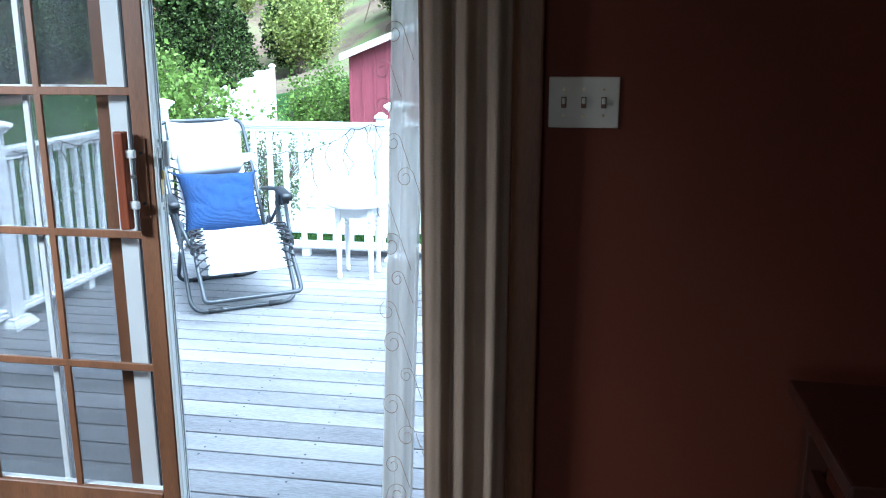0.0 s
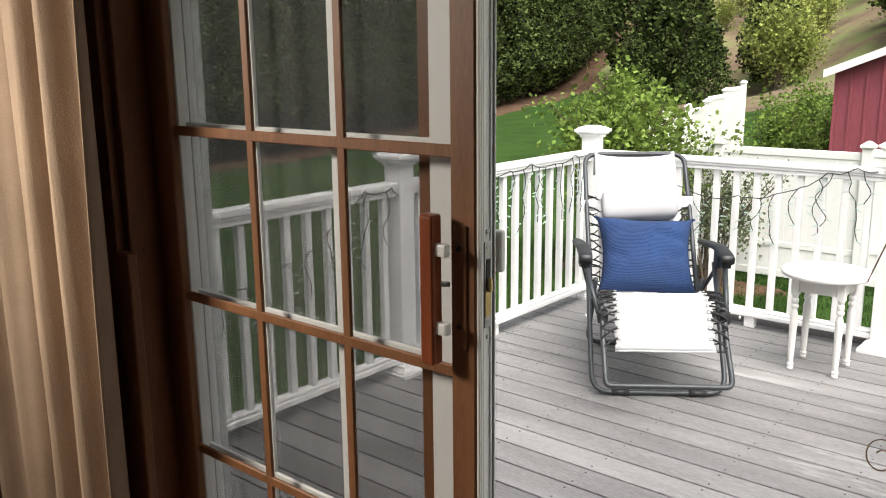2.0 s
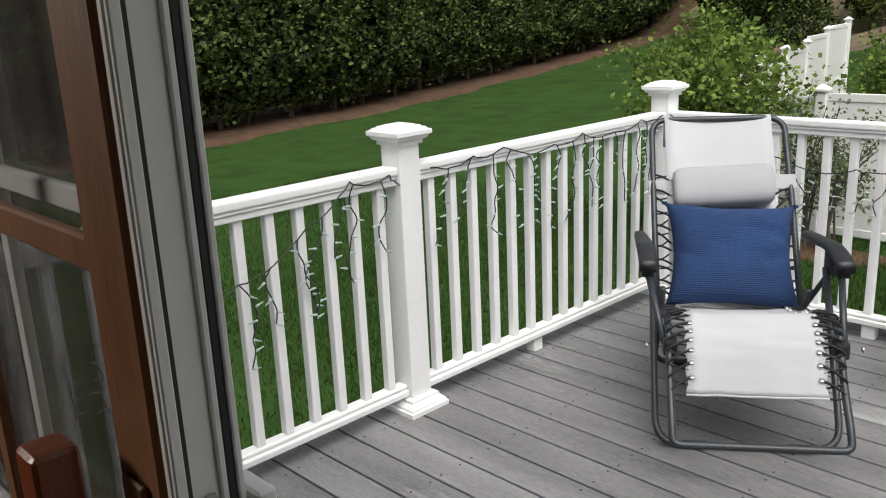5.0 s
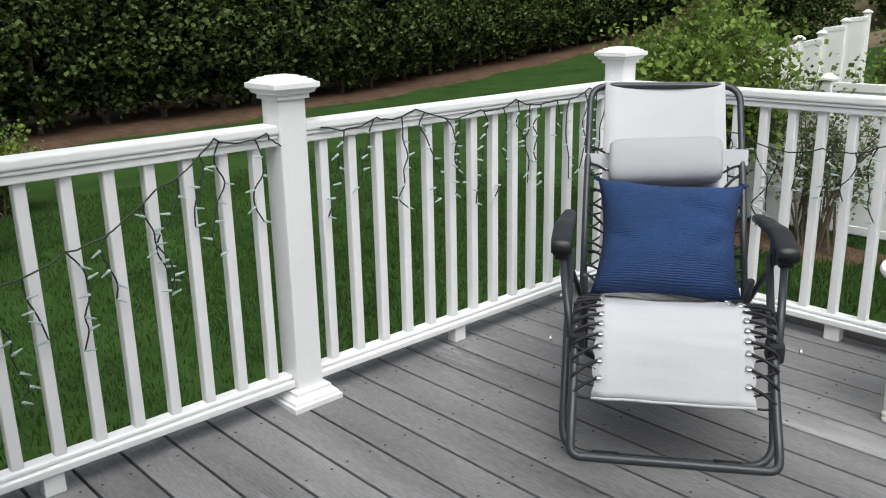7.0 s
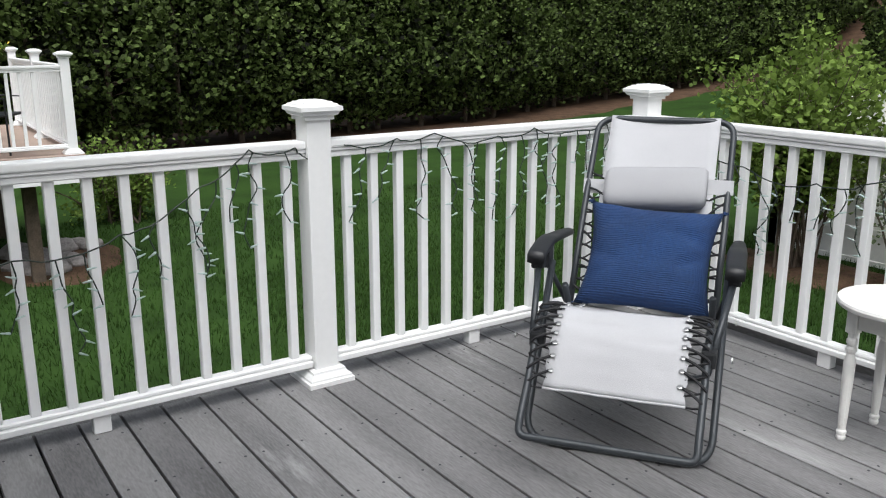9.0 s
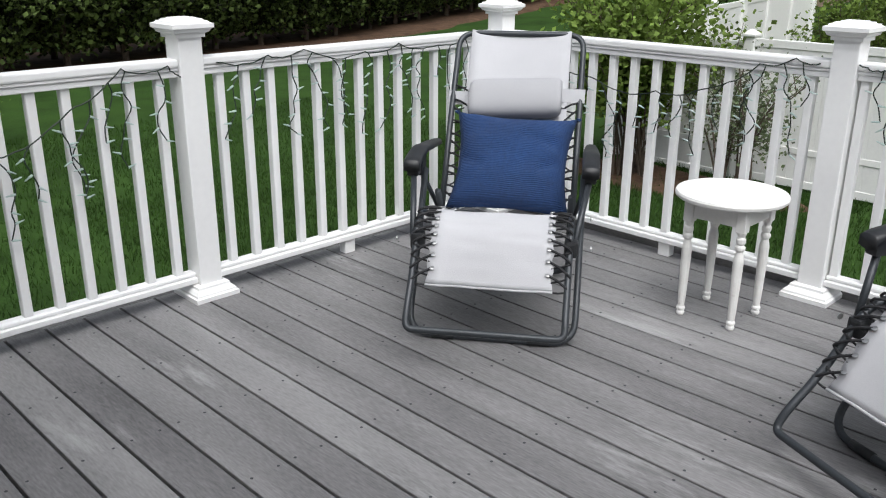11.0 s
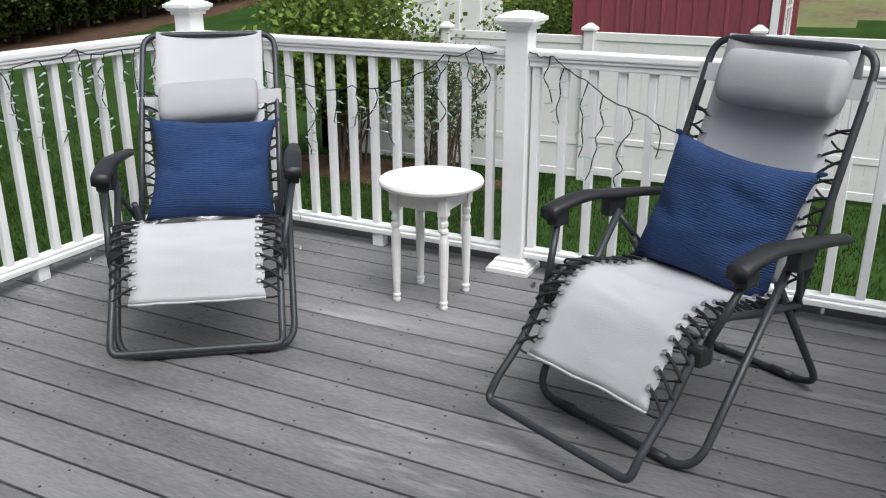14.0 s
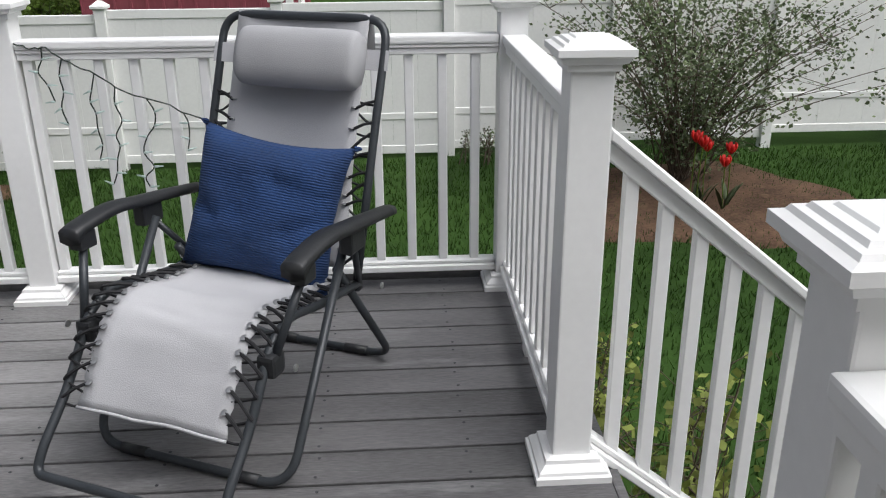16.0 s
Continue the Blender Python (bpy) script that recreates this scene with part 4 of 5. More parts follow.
def build_table():
    tb = thing("side_table", "small round white side table with turned legs", "side table", (-0.847, 5.297, 0), 1.0)
    H = 0.505
    b = lathe(bmesh.new(), [(0.200, H - 0.024), (0.207, H - 0.018), (0.209, H - 0.008), (0.205, H), (0.196, H + 0.001), (0.191, H - 0.002), (0.02, H - 0.002)], sides=48)
    part("tabletop", b, M_TABLE, tb, smooth=False)
    for k in range(4):
        a = radians(90 * k)
        m = Matrix.Rotation(a, 4, "Z")
        b = block((-0.086, -0.118, H - 0.098), (0.086, -0.104, H - 0.024), 0.002)
        bmesh.ops.transform(b, matrix=m, verts=b.verts)
        part("apron", b, M_TABLE, tb)
        cx, cy = (m @ Vector((0.106, -0.106, 0))).xy
        leg = bmesh.new()
        block((cx - 0.019, cy - 0.019, H - 0.115), (cx + 0.019, cy + 0.019, H - 0.0245), 0.002, leg)
        prof = [(r, z * 0.79) for r, z in [(0.012, 0.0), (0.016, 0.008), (0.016, 0.018), (0.012, 0.026), (0.017, 0.032), (0.017, 0.042), (0.0125, 0.050), (0.015, 0.10), (0.019, 0.30), (0.0195, 0.36), (0.013, 0.40), (0.019, 0.412), (0.019, 0.424), (0.013, 0.434), (0.018, 0.446), (0.018, 0.462), (0.013, 0.472), (0.018, 0.495)]]
        lathe(leg, prof, (cx, cy, 0), 14)
        part("leg", leg, M_TABLE, tb, smooth=False)


build_table()


# ---- icicle lights on the railings ----
BULB = mesh_of("bulb", lathe(bmesh.new(), [(0.0045, 0), (0.0045, 0.014), (0.0032, 0.015), (0.0030, 0.028), (0.0010, 0.034)], sides=6), M_BULB, True)


def icicles(a, b, spans, seed, face):
    """A sagging wire with drops of small bulbs; spans give (distance, height) of the wire's ties along the rail from a to b."""
    rng = random.Random(seed)
    a, b = Vector(a), Vector(b)
    d = (b - a).normalized()
    st = thing("string_lights", "dark green icicle light string hanging on the railing", "string lights", group="icicle lights")
    off = Vector((face[0], face[1], 0))
    pts = []
    for (u0, z0), (u1, z1) in zip(spans, spans[1:]):
        for k in range(8):
            f = k / 8
            sag = 0.05 * (u1 - u0) * math.sin(math.pi * f) * 2
            p = a + d * (u0 + (u1 - u0) * f) + off
            pts.append(Vector((p.x, p.y, z0 + (z1 - z0) * f - sag)) + Vector((rng.uniform(-1, 1), rng.uniform(-1, 1), rng.uniform(-1, 1))) * 0.004)
    part("wire", tube(bmesh.new(), pts, 0.0028, 5), M_WIRE, st)
    run = [0.0]
    for p0, p1 in zip(pts, pts[1:]):
        run.append(run[-1] + (p1 - p0).length)
    at = 0.10
    while at < run[-1] - 0.06:
        i = max(k for k in range(len(run) - 1) if run[k] <= at)
        p = pts[i].lerp(pts[i + 1], (at - run[i]) / (run[i + 1] - run[i]))
        drop = [p.copy()]
        n = rng.choice((3, 4, 5, 6, 7, 7))
        bulbs = []
        for k in range(n):
            q = drop[-1] + Vector((rng.uniform(-0.006, 0.006), rng.uniform(-0.006, 0.006), -rng.uniform(0.036, 0.06)))
            q += d * rng.uniform(-0.034, 0.034)
            drop.append(q)
            w = d * rng.choice((-1, 1)) * 0.022 + Vector((0, 0, rng.uniform(-0.016, 0.010)))
            bulbs.append((q.copy(), w.copy()))
        s = part("drop", tube(bmesh.new(), smooth_line(drop, 3), 0.0027, 5), M_WIRE, st)
        for q, w in bulbs:
            part("bulb", BULB, M_BULB, s).matrix_local = Matrix.Translation(q) @ w.to_track_quat("Z", "Y").to_matrix().to_4x4()
        at += rng.uniform(0.075, 0.135)
    return st


icicles((RX, 2.25, 0), (RX, 3.95, 0), [(0.0, 0.93), (0.25, 0.70), (0.62, 0.665), (0.95, 0.70), (1.22, 0.83), (1.42, 0.955), (1.60, 0.95), (1.66, 0.90)], 1, (0.047, 0))
icicles((RX, 3.95, 0), (RX, RY, 0), [(0.10, 0.95), (0.34, 0.955), (0.52, 0.965), (0.85, 0.93), (1.05, 0.955), (1.30, 0.93), (1.52, 0.96), (1.74, 0.97)], 2, (0.047, 0))
icicles((RX, RY, 0), (-0.668, RY, 0), [(0.06, 0.96), (0.25, 0.92), (0.62, 0.79), (0.98, 0.765), (1.2, 0.80), (1.45, 0.93), (1.60, 0.965), (1.71, 0.955)], 3, (0, -0.047))
icicles((-0.668, RY, 0), (RX2, RY, 0), [(0.06, 0.965), (0.16, 0.95), (0.30, 0.87), (0.52, 0.76), (0.80, 0.68), (1.02, 0.66)], 4, (0, -0.047))

# ---- plants ----
def leaf_quads(rng, centre, count, spread, size, droop=0.3, up=0.3):
    """Small leaf quads scattered round a point."""
    vs, fs = [], []
    c = np.asarray(centre)
    P = c + rng.normal(0, 1, (count, 3)) * np.asarray(spread)
    D = rng.normal(0, 1, (count, 3))
    D[:, 2] = D[:, 2] * 0.6 + up
    D /= np.linalg.norm(D, axis=1, keepdims=True)
    E = np.cross(D, rng.normal(0, 1, (count, 3)))
    E /= np.linalg.norm(E, axis=1, keepdims=True) + 1e-9
    s = size * rng.uniform(0.6, 1.35, (count, 1))
    return P, D * s, E * s * 0.42


def leaf_mesh(name, sets, material):
    P = np.concatenate([s[0] for s in sets])
    D = np.concatenate([s[1] for s in sets])
    E = np.concatenate([s[2] for s in sets])
    n = len(P)
    V = np.empty((n, 4, 3))
    V[:, 0], V[:, 1], V[:, 2], V[:, 3] = P, P + D * 0.5 + E, P + D, P + D * 0.5 - E
    me = bpy.data.meshes.new(name)
    me.vertices.add(4 * n)
    me.vertices.foreach_set("co", V.ravel())
    me.loops.add(4 * n)
    me.loops.foreach_set("vertex_index", np.arange(4 * n, dtype=np.int32))
    me.polygons.add(n)
    me.polygons.foreach_set("loop_start", np.arange(0, 4 * n, 4, dtype=np.int32))
    me.polygons.foreach_set("loop_total", np.full(n, 4, dtype=np.int32))
    me.update()
    me.validate()
    me.materials.append(material)
    return me


def cedar_meshes(seed, height, radius, sprays):
    """An arborvitae: a tapered trunk with short limbs, and sprays of flat foliage in a dense uneven column."""
    rng = np.random.default_rng(seed)
    sets = []
    for k in range(sprays):
        f = rng.uniform(0.0, 1.0) ** 0.9
        z = 0.55 + f * (height - 0.55)
        r = radius * (1 - 0.75 * max(0, f - 0.25) / 0.75) * (0.38 + 0.62 * min(1, f / 0.26)) * rng.uniform(0.72, 1.08)
        a = rng.uniform(0, 2 * math.pi)
        r *= 1 + 0.16 * math.sin(3 * a + seed) + 0.12 * math.sin(7 * z + 2 * a)
        c = (r * math.cos(a), r * math.sin(a), z)
        P, D, E = leaf_quads(rng, c, 9, (0.095, 0.095, 0.12), 0.145, up=0.35)
        D += np.array([math.cos(a), math.sin(a), 0.0]) * 0.035
        sets.append((P, D, E))
    crown = leaf_mesh("crown", sets, M_CEDAR)
    bm = tube(bmesh.new(), [(0, 0, -0.3), (0.03, 0.01, height * 0.3), (0, 0.02, height * 0.7), (0, 0, height * 0.95)], 0.10, 7, taper=0.15)
    for k in range(16):
        a = rng.uniform(0, 6.28)
        z = 0.25 + rng.uniform(0, 1) * height * 0.6
        l = radius * rng.uniform(0.5, 0.85)
        tube(bm, [(0, 0, z), (l * math.cos(a), l * math.sin(a), z + 0.25 * l)], 0.022, 4, taper=0.3)
    return crown, mesh_of("trunk", bm, M_BARK)


def plant(name, label, category, at, meshes, turn=0.0, scale=1.0, group="", kind=""):
    t = thing(name, label, category, at, turn, group, kind)
    t.scale = (scale, scale, scale)
    crown, trunk = meshes
    part("crown", crown, None, t)
    part("trunk", trunk, None, t)
    return t


def build_hedge():
    kinds = [cedar_meshes(i, 6.4, 1.55, 1500) for i in (1, 2, 3)]
    rng = random.Random(7)
    x0, y0 = -21.2, 6.0
    dx, dy = -0.19, 0.982
    for k in range(-4, 29):
        for row in (0, 1):
            s = k * 1.75 + row * 0.85
            x = x0 + dx * s - row * 1.9 * dy + rng.uniform(-0.25, 0.25)
            y = y0 + dy * s + row * 1.9 * dx + rng.uniform(-0.25, 0.25)
            plant("cedar_tree", "dense green arborvitae in a tall hedge row", "hedge tree", (x, y, ground_z(x, y) - 0.05), kinds[(k * 2 + row) % 3], rng.uniform(0, 360), rng.uniform(0.9, 1.12), "arborvitae hedge")


build_hedge()


def shrub_meshes(seed, height, width, stems, leaves, size, material, bare=0.35, up=0.3, spread=0.10, thick=0.017):
    """A many-stemmed shrub: arching stems with twigs, leaves along the outer twigs."""
    rng = np.random.default_rng(seed)
    bm = bmesh.new()
    sets = []
    for k in range(stems):
        a = rng.uniform(0, 2 * math.pi)
        lean = rng.uniform(0.15, 1.0) * width / 2
        h = height * rng.uniform(0.6, 1.0) * (1 - 0.25 * lean / (width / 2))
        top = np.array([lean * math.cos(a), lean * math.sin(a), h])
        base = np.array([rng.normal(0, 0.12), rng.normal(0, 0.12), -0.1])
        mid = base * 0.5 + top * 0.5 + np.array([-0.12 * lean * math.cos(a), -0.12 * lean * math.sin(a), 0.12 * h])
        line = smooth_line([base, mid, top], 5)
        tube(bm, line, thick, 5, taper=0.25)
        for j in range(7):
            f = bare + (1 - bare) * rng.uniform(0, 1)
            p = np.array(line[min(len(line) - 1, int(f * (len(line) - 1)))])
            d = rng.normal(0, 1, 3) * np.array([1, 1, 0.5]) + np.array([0, 0, 0.6])
            d *= 0.16 * height / np.linalg.norm(d) * rng.uniform(0.6, 1.3)
            tube(bm, [p, p + d * 0.6, p + d], min(0.006, thick * 0.45), 4, taper=0.4)
            m = max(2, leaves // (stems * 7))
            for q in (0.35, 0.65, 1.0):
                sets.append(leaf_quads(rng, p + d * q, m // 3 + 1, (spread, spread, spread), size, up=up))
    return leaf_mesh("crown", sets, material), mesh_of("stems", bm, M_BARK)


def build_plants():
    lilac = shrub_meshes(21, 2.95, 3.1, 30, 12000, 0.075, M_LEAF, 0.45, spread=0.15)
    plant("lilac_shrub", "many-stemmed shrub in fresh spring leaf by the fence", "shrub", (-5.35, 11.6, ground_z(-5.35, 11.6)), lilac)
    budshrub = shrub_meshes(22, 2.0, 2.2, 16, 2200, 0.05, M_LEAFGREY, 0.4, spread=0.10)
    plant("budding_shrub", "open shrub with sparse leaves and pale buds", "shrub", (-4.1, 11.7, ground_z(-4.1, 11.7)), budshrub)
    willow = shrub_meshes(23, 2.75, 4.4, 56, 9500, 0.042, M_LEAFGREY, 0.25, up=0.15, spread=0.08, thick=0.010)
    plant("grey_leaved_shrub", "large open grey-green shrub before a white fence", "shrub", (3.7, 11.2, ground_z(3.7, 11.2)), willow)
    low = shrub_meshes(24, 1.05, 1.7, 24, 3800, 0.05, M_LEAF, 0.2, spread=0.10)
    plant("low_bush", "low rounded lilac-flowered bush on the lawn", "bush", (-13.4, 5.75, ground_z(-13.4, 5.75)), low, 0.0, 1.35)
    vine = shrub_meshes(25, 3.0, 2.2, 22, 4200, 0.10, M_LEAF, 0.1, spread=0.16)
    for x, y, s in ((-5.65, 18.6, 0.80), (-5.15, 20.6, 0.72), (-6.3, 22.5, 0.80)):
        plant("garden_bush", "dense green bush behind the fence", "bush", (x, y, ground_z(x, y)), vine, x * 50, s, "bushes behind the fence")
    fir = cedar_meshes(31, 5.0, 1.3, 900)
    rng = random.Random(3)
    for x, y, s in ((-15.0, 30, 0.62), (-12.2, 30, 0.66), (-18.5, 42, 1.3), (-21, 45, 1.4), (-15.8, 46, 1.2), (-9.5, 47, 1.2), (-24, 47, 1.5)):
        plant("young_fir", "young dark evergreen on the hillside", "evergreen", (x, y, ground_z(x, y)), fir, x * 31, s, "hillside evergreens")
    scrub = shrub_meshes(26, 4.2, 4.0, 20, 3000, 0.15, M_LEAFLIGHT, 0.25, spread=0.3)
    for k in range(38):
        x = -24 + rng.uniform(0, 34)
        y = 41 + rng.uniform(0, 25)
        plant("hillside_shrub", "light green spring shrub on the hillside", "shrub", (x, y, ground_z(x, y)), scrub, k * 47, rng.uniform(0.6, 1.2), "hillside shrubs")


build_plants()


def far_woods():
    rng = np.random.default_rng(5)
    sets = []
    bm = bmesh.new()
    for k in range(150):
        x, y = rng.uniform(-75, 40), rng.uniform(64, 95)
        z = ground_z(x, y)
        h = rng.uniform(9, 16)
        tube(bm, [(x, y, z - 1), (x + 0.3, y, z + h * 0.6), (x, y, z + h)], 0.22, 5, taper=0.2)
        for j in range(14):
            c = (x + rng.normal(0, 1.5), y + rng.normal(0, 1.5), z + h * rng.uniform(0.15, 1.0))
            sets.append(leaf_quads(rng, c, 26, (0.8, 0.8, 0.8), 0.6))
    ob = new("far_woods", leaf_mesh("far_woods", sets, M_LEAF))
    tagged(ob, "light spring woodland on the far hill", "woodland", kind="stuff")
    part("trunks", bm, M_BARK, ob)


far_woods()


# ---- garden fence, shed, neighbour ----
def fence_run(pts, label):
    """Panels between posts; a panel steps with the ground."""
    for (xa, ya, za), (xb, yb, zb) in zip(pts, pts[1:]):
        L = math.hypot(xb - xa, yb - ya)
        turn = math.degrees(math.atan2(yb - ya, xb - xa))
        f = thing("privacy_fence", label, "fence", (xa, ya, max(za, zb)), turn, "white garden fence")
        H = 1.78
        part("top_rail", block((0.064, -0.022, H - 0.10), (L - 0.064, 0.022, H), 0.006), M_FENCE, f)
        part("middle_rail", block((0.064, -0.022, 0.44), (L - 0.064, 0.022, 0.52), 0.006), M_FENCE, f)
        part("bottom_rail", block((0.064, -0.022, 0.03), (L - 0.064, 0.022, 0.13), 0.006), M_FENCE, f)
        n = max(2, round((L - 0.13) / 0.28))
        w = (L - 0.13) / n
        for z0, z1 in ((0.13, 0.44), (0.52, H - 0.10)):
            me = mesh_of("fence_board", block((0.0008, -0.011, z0), (w - 0.0008, 0.011, z1), 0.0012), M_FENCE)
            for k in range(n):
                part("fence_board", me, M_FENCE, f).matrix_local = pose(0.065 + k * w, 0, 0)
    for x, y, z in pts:
        p = thing("fence_post", "square white vinyl fence post with a cap", "fence post", (x, y, z), group="white garden fence")
        part("sleeve", block((-0.063, -0.063, -0.3), (0.063, 0.063, 1.84), 0.006), M_FENCE, p)
        part("cap", square_lathe(bmesh.new(), [(0.074, 1.84), (0.086, 1.85), (0.086, 1.875), (0.074, 1.885), (0.02, 1.93)]), M_FENCE, p)


FY = 12.6
run = []
for k in range(-2, 5):
    x = -2.49 + 1.925 * k
    run.append((x, FY, -1.43 + 0.026 * (x + 2.36)))
fence_run(run + [(7.3, FY, -1.18), (9.2, FY, -1.13), (11.2, FY, -1.08)], "white vinyl privacy fence panel along the lawn")
fence_run([(-6.34, FY, -1.5), (-6.60, 14.4, -1.40), (-7.02, 16.3, -1.35), (-7.46, 18.3, -1.33), (-7.90, 20.25, -1.31), (-8.22, 22.1, -1.12), (-8.52, 24.0, -0.98)], "white vinyl privacy fence panel stepping uphill")


def build_shed():
    x0, x1, y0, y1 = -4.42, -0.94, 17.8, 21.2
    z0, eave = -1.25, 1.30
    xm, ridge = (x0 + x1) / 2, 1.98
    sh = thing("garden_shed", "red board-and-batten garden shed with white trim", "shed", (0, 0, 0))
    bm = bmesh.new()
    V = [bm.verts.new(p) for y in (y0, y1) for p in ((x0, y, z0), (x1, y, z0), (x1, y, eave), (xm, y, ridge), (x0, y, eave))]
    for f in ((0, 1, 2, 3, 4), (9, 8, 7, 6, 5), (0, 5, 6, 1), (1, 6, 7, 2), (4, 9, 5, 0), (2, 7, 8, 3), (3, 8, 9, 4)):
        bm.faces.new([V[i] for i in f])
    wall = part("wall", bm, M_BARN, sh)
    n = 13
    for k in range(n + 1):
        x = x0 + (x1 - x0) * k / n
        top = eave + (ridge - eave) * (1 - abs(x - xm) / (xm - x0)) - 0.04
        part("batten", block((x - 0.025, y0 - 0.022, z0), (x + 0.025, y0 - 0.001, top), 0.003), M_BARN, wall)
    for k in range(14):
        y = y0 + (y1 - y0) * k / 13
        for x, s in ((x0, -1), (x1, 1)):
            part("batten", block((min(x + s * 0.001, x + s * 0.022), y - 0.025, z0), (max(x + s * 0.001, x + s * 0.022), y + 0.025, eave - 0.03), 0.003), M_BARN, wall)
    win = part("window", block((x1 + 0.024, y0 + 0.95, -0.15), (x1 + 0.030, y0 + 1.75, 0.85)), M_GLASS, sh)
    for lo, hi in (((0.023, 0.85, -0.25), (0.05, 0.95, 0.95)), ((0.023, 1.75, -0.25), (0.05, 1.85, 0.95)), ((0.023, 0.95, 0.85), (0.05, 1.75, 0.95)),
                   ((0.023, 0.95, -0.25), (0.06, 1.75, -0.15)), ((0.031, 1.325, -0.15), (0.045, 1.375, 0.85)), ((0.031, 0.95, 0.33), (0.044, 1.75, 0.37))):
        part("window_frame", block((x1 + lo[0], y0 + lo[1], lo[2]), (x1 + hi[0], y0 + hi[1], hi[2]), 0.003), M_VINYL, win, "white window trim")
    part("corner_trim", block((x1 - 0.10, y0 - 0.028, z0), (x1 + 0.028, y0 - 0.0225, eave), 0.002), M_VINYL, sh, "white corner board")
    for s in (-1, 1):
        xe = xm + s * (xm - x0 + 0.18)
        ze = eave - (ridge - eave) * 0.18 / (xm - x0)
        bm = bmesh.new()
        V = []
        for y in (y0 - 0.18, y1 + 0.18):
            for dz in (0.02, 0.07):
                V += [bm.verts.new((xm, y, ridge + dz)), bm.verts.new((xe, y, ze + dz))]
        for f in ((0, 1, 3, 2), (4, 6, 7, 5), (0, 4, 5, 1), (2, 3, 7, 6), (1, 5, 7, 3), (0, 2, 6, 4)):
            bm.faces.new([V[i] for i in f])
        part("roof", bm, M_ROOF, sh)
        bm = bmesh.new()
        V = []
        for y in (y0 - 0.205, y0 - 0.182):
            for dz in (-0.07, 0.072):
                V += [bm.verts.new((xm, y, ridge + dz)), bm.verts.new((xe, y, ze + dz))]
        for f in ((0, 1, 3, 2), (4, 6, 7, 5), (0, 4, 5, 1), (2, 3, 7, 6), (1, 5, 7, 3), (0, 2, 6, 4)):
            bm.faces.new([V[i] for i in f])
        part("barge_board", bm, M_VINYL, sh, "white barge board")


build_shed()

# ---- more of the garden ----
def mulch_patch(name, label, cx, cy, rx, ry, turn=0.0):
    rng = random.Random(int(cx * 10))
    bm = bmesh.new()
    rings = []
    for f, lift in ((0.0, 0.06), (0.35, 0.055), (0.7, 0.045), (0.92, 0.03), (1.0, -0.03)):
        ring = []
        for j in range(40):
            a = 2 * math.pi * j / 40
            wob = 1 + 0.10 * math.sin(3 * a + cx) + 0.05 * math.sin(7 * a)
            px, py = rx * f * wob * math.cos(a), ry * f * wob * math.sin(a)
            c, s = math.cos(radians(turn)), math.sin(radians(turn))
            x, y = cx + px * c - py * s, cy + px * s + py * c
            ring.append(bm.verts.new((x, y, ground_z(x, y) + lift + rng.uniform(-0.01, 0.01))))
        rings.append(ring)
    for a, b in zip(rings[1:], rings[2:]):
        for j in range(40):
            bm.faces.new((a[j], a[(j + 1) % 40], b[(j + 1) % 40], b[j]))
    bm.faces.new(rings[1])
    for v in rings[0]:
        bm.verts.remove(v)
    tagged(new(name, mesh_of(name, bm, M_MULCH, True)), label, "mulch bed", kind="structure")


mulch_patch("mulch_bed", "brown bark mulch bed under a shrub", 3.75, 10.55, 1.7, 1.35)
mulch_patch("mulch_bed", "brown mulch strip along the fence foot", -4.9, 11.75, 1.7, 0.6)


def hedge_litter():
    """A strip of fallen needles along the hedge's foot, laid on the slope."""
    offs = (-4.0, -2.0, -1.0, 0.0, 0.8, 1.5, 2.0, 2.4)
    bm = bmesh.new()
    rows = []
    for k in range(-12, 82):
        s = k * 0.7
        row = []
        for n, o in enumerate(offs):
            o += 0.18 * math.sin(s * 1.1) + 0.12 * math.sin(s * 2.7) if n > 4 else 0.0
            x, y = -21.2 - 0.19 * s + 0.982 * o, 6.0 + 0.982 * s + 0.19 * o
            row.append(bm.verts.new((x, y, ground_z(x, y) + (-0.03 if n == len(offs) - 1 else 0.06))))
        rows.append(row)
    for a, b in zip(rows, rows[1:]):
        for n in range(len(offs) - 1):
            bm.faces.new((a[n], a[n + 1], b[n + 1], b[n]))
    tagged(new("mulch_bed", mesh_of("mulch_bed", bm, M_MULCH, True)), "brown needle litter under the hedge", "mulch bed", kind="structure")


hedge_litter()


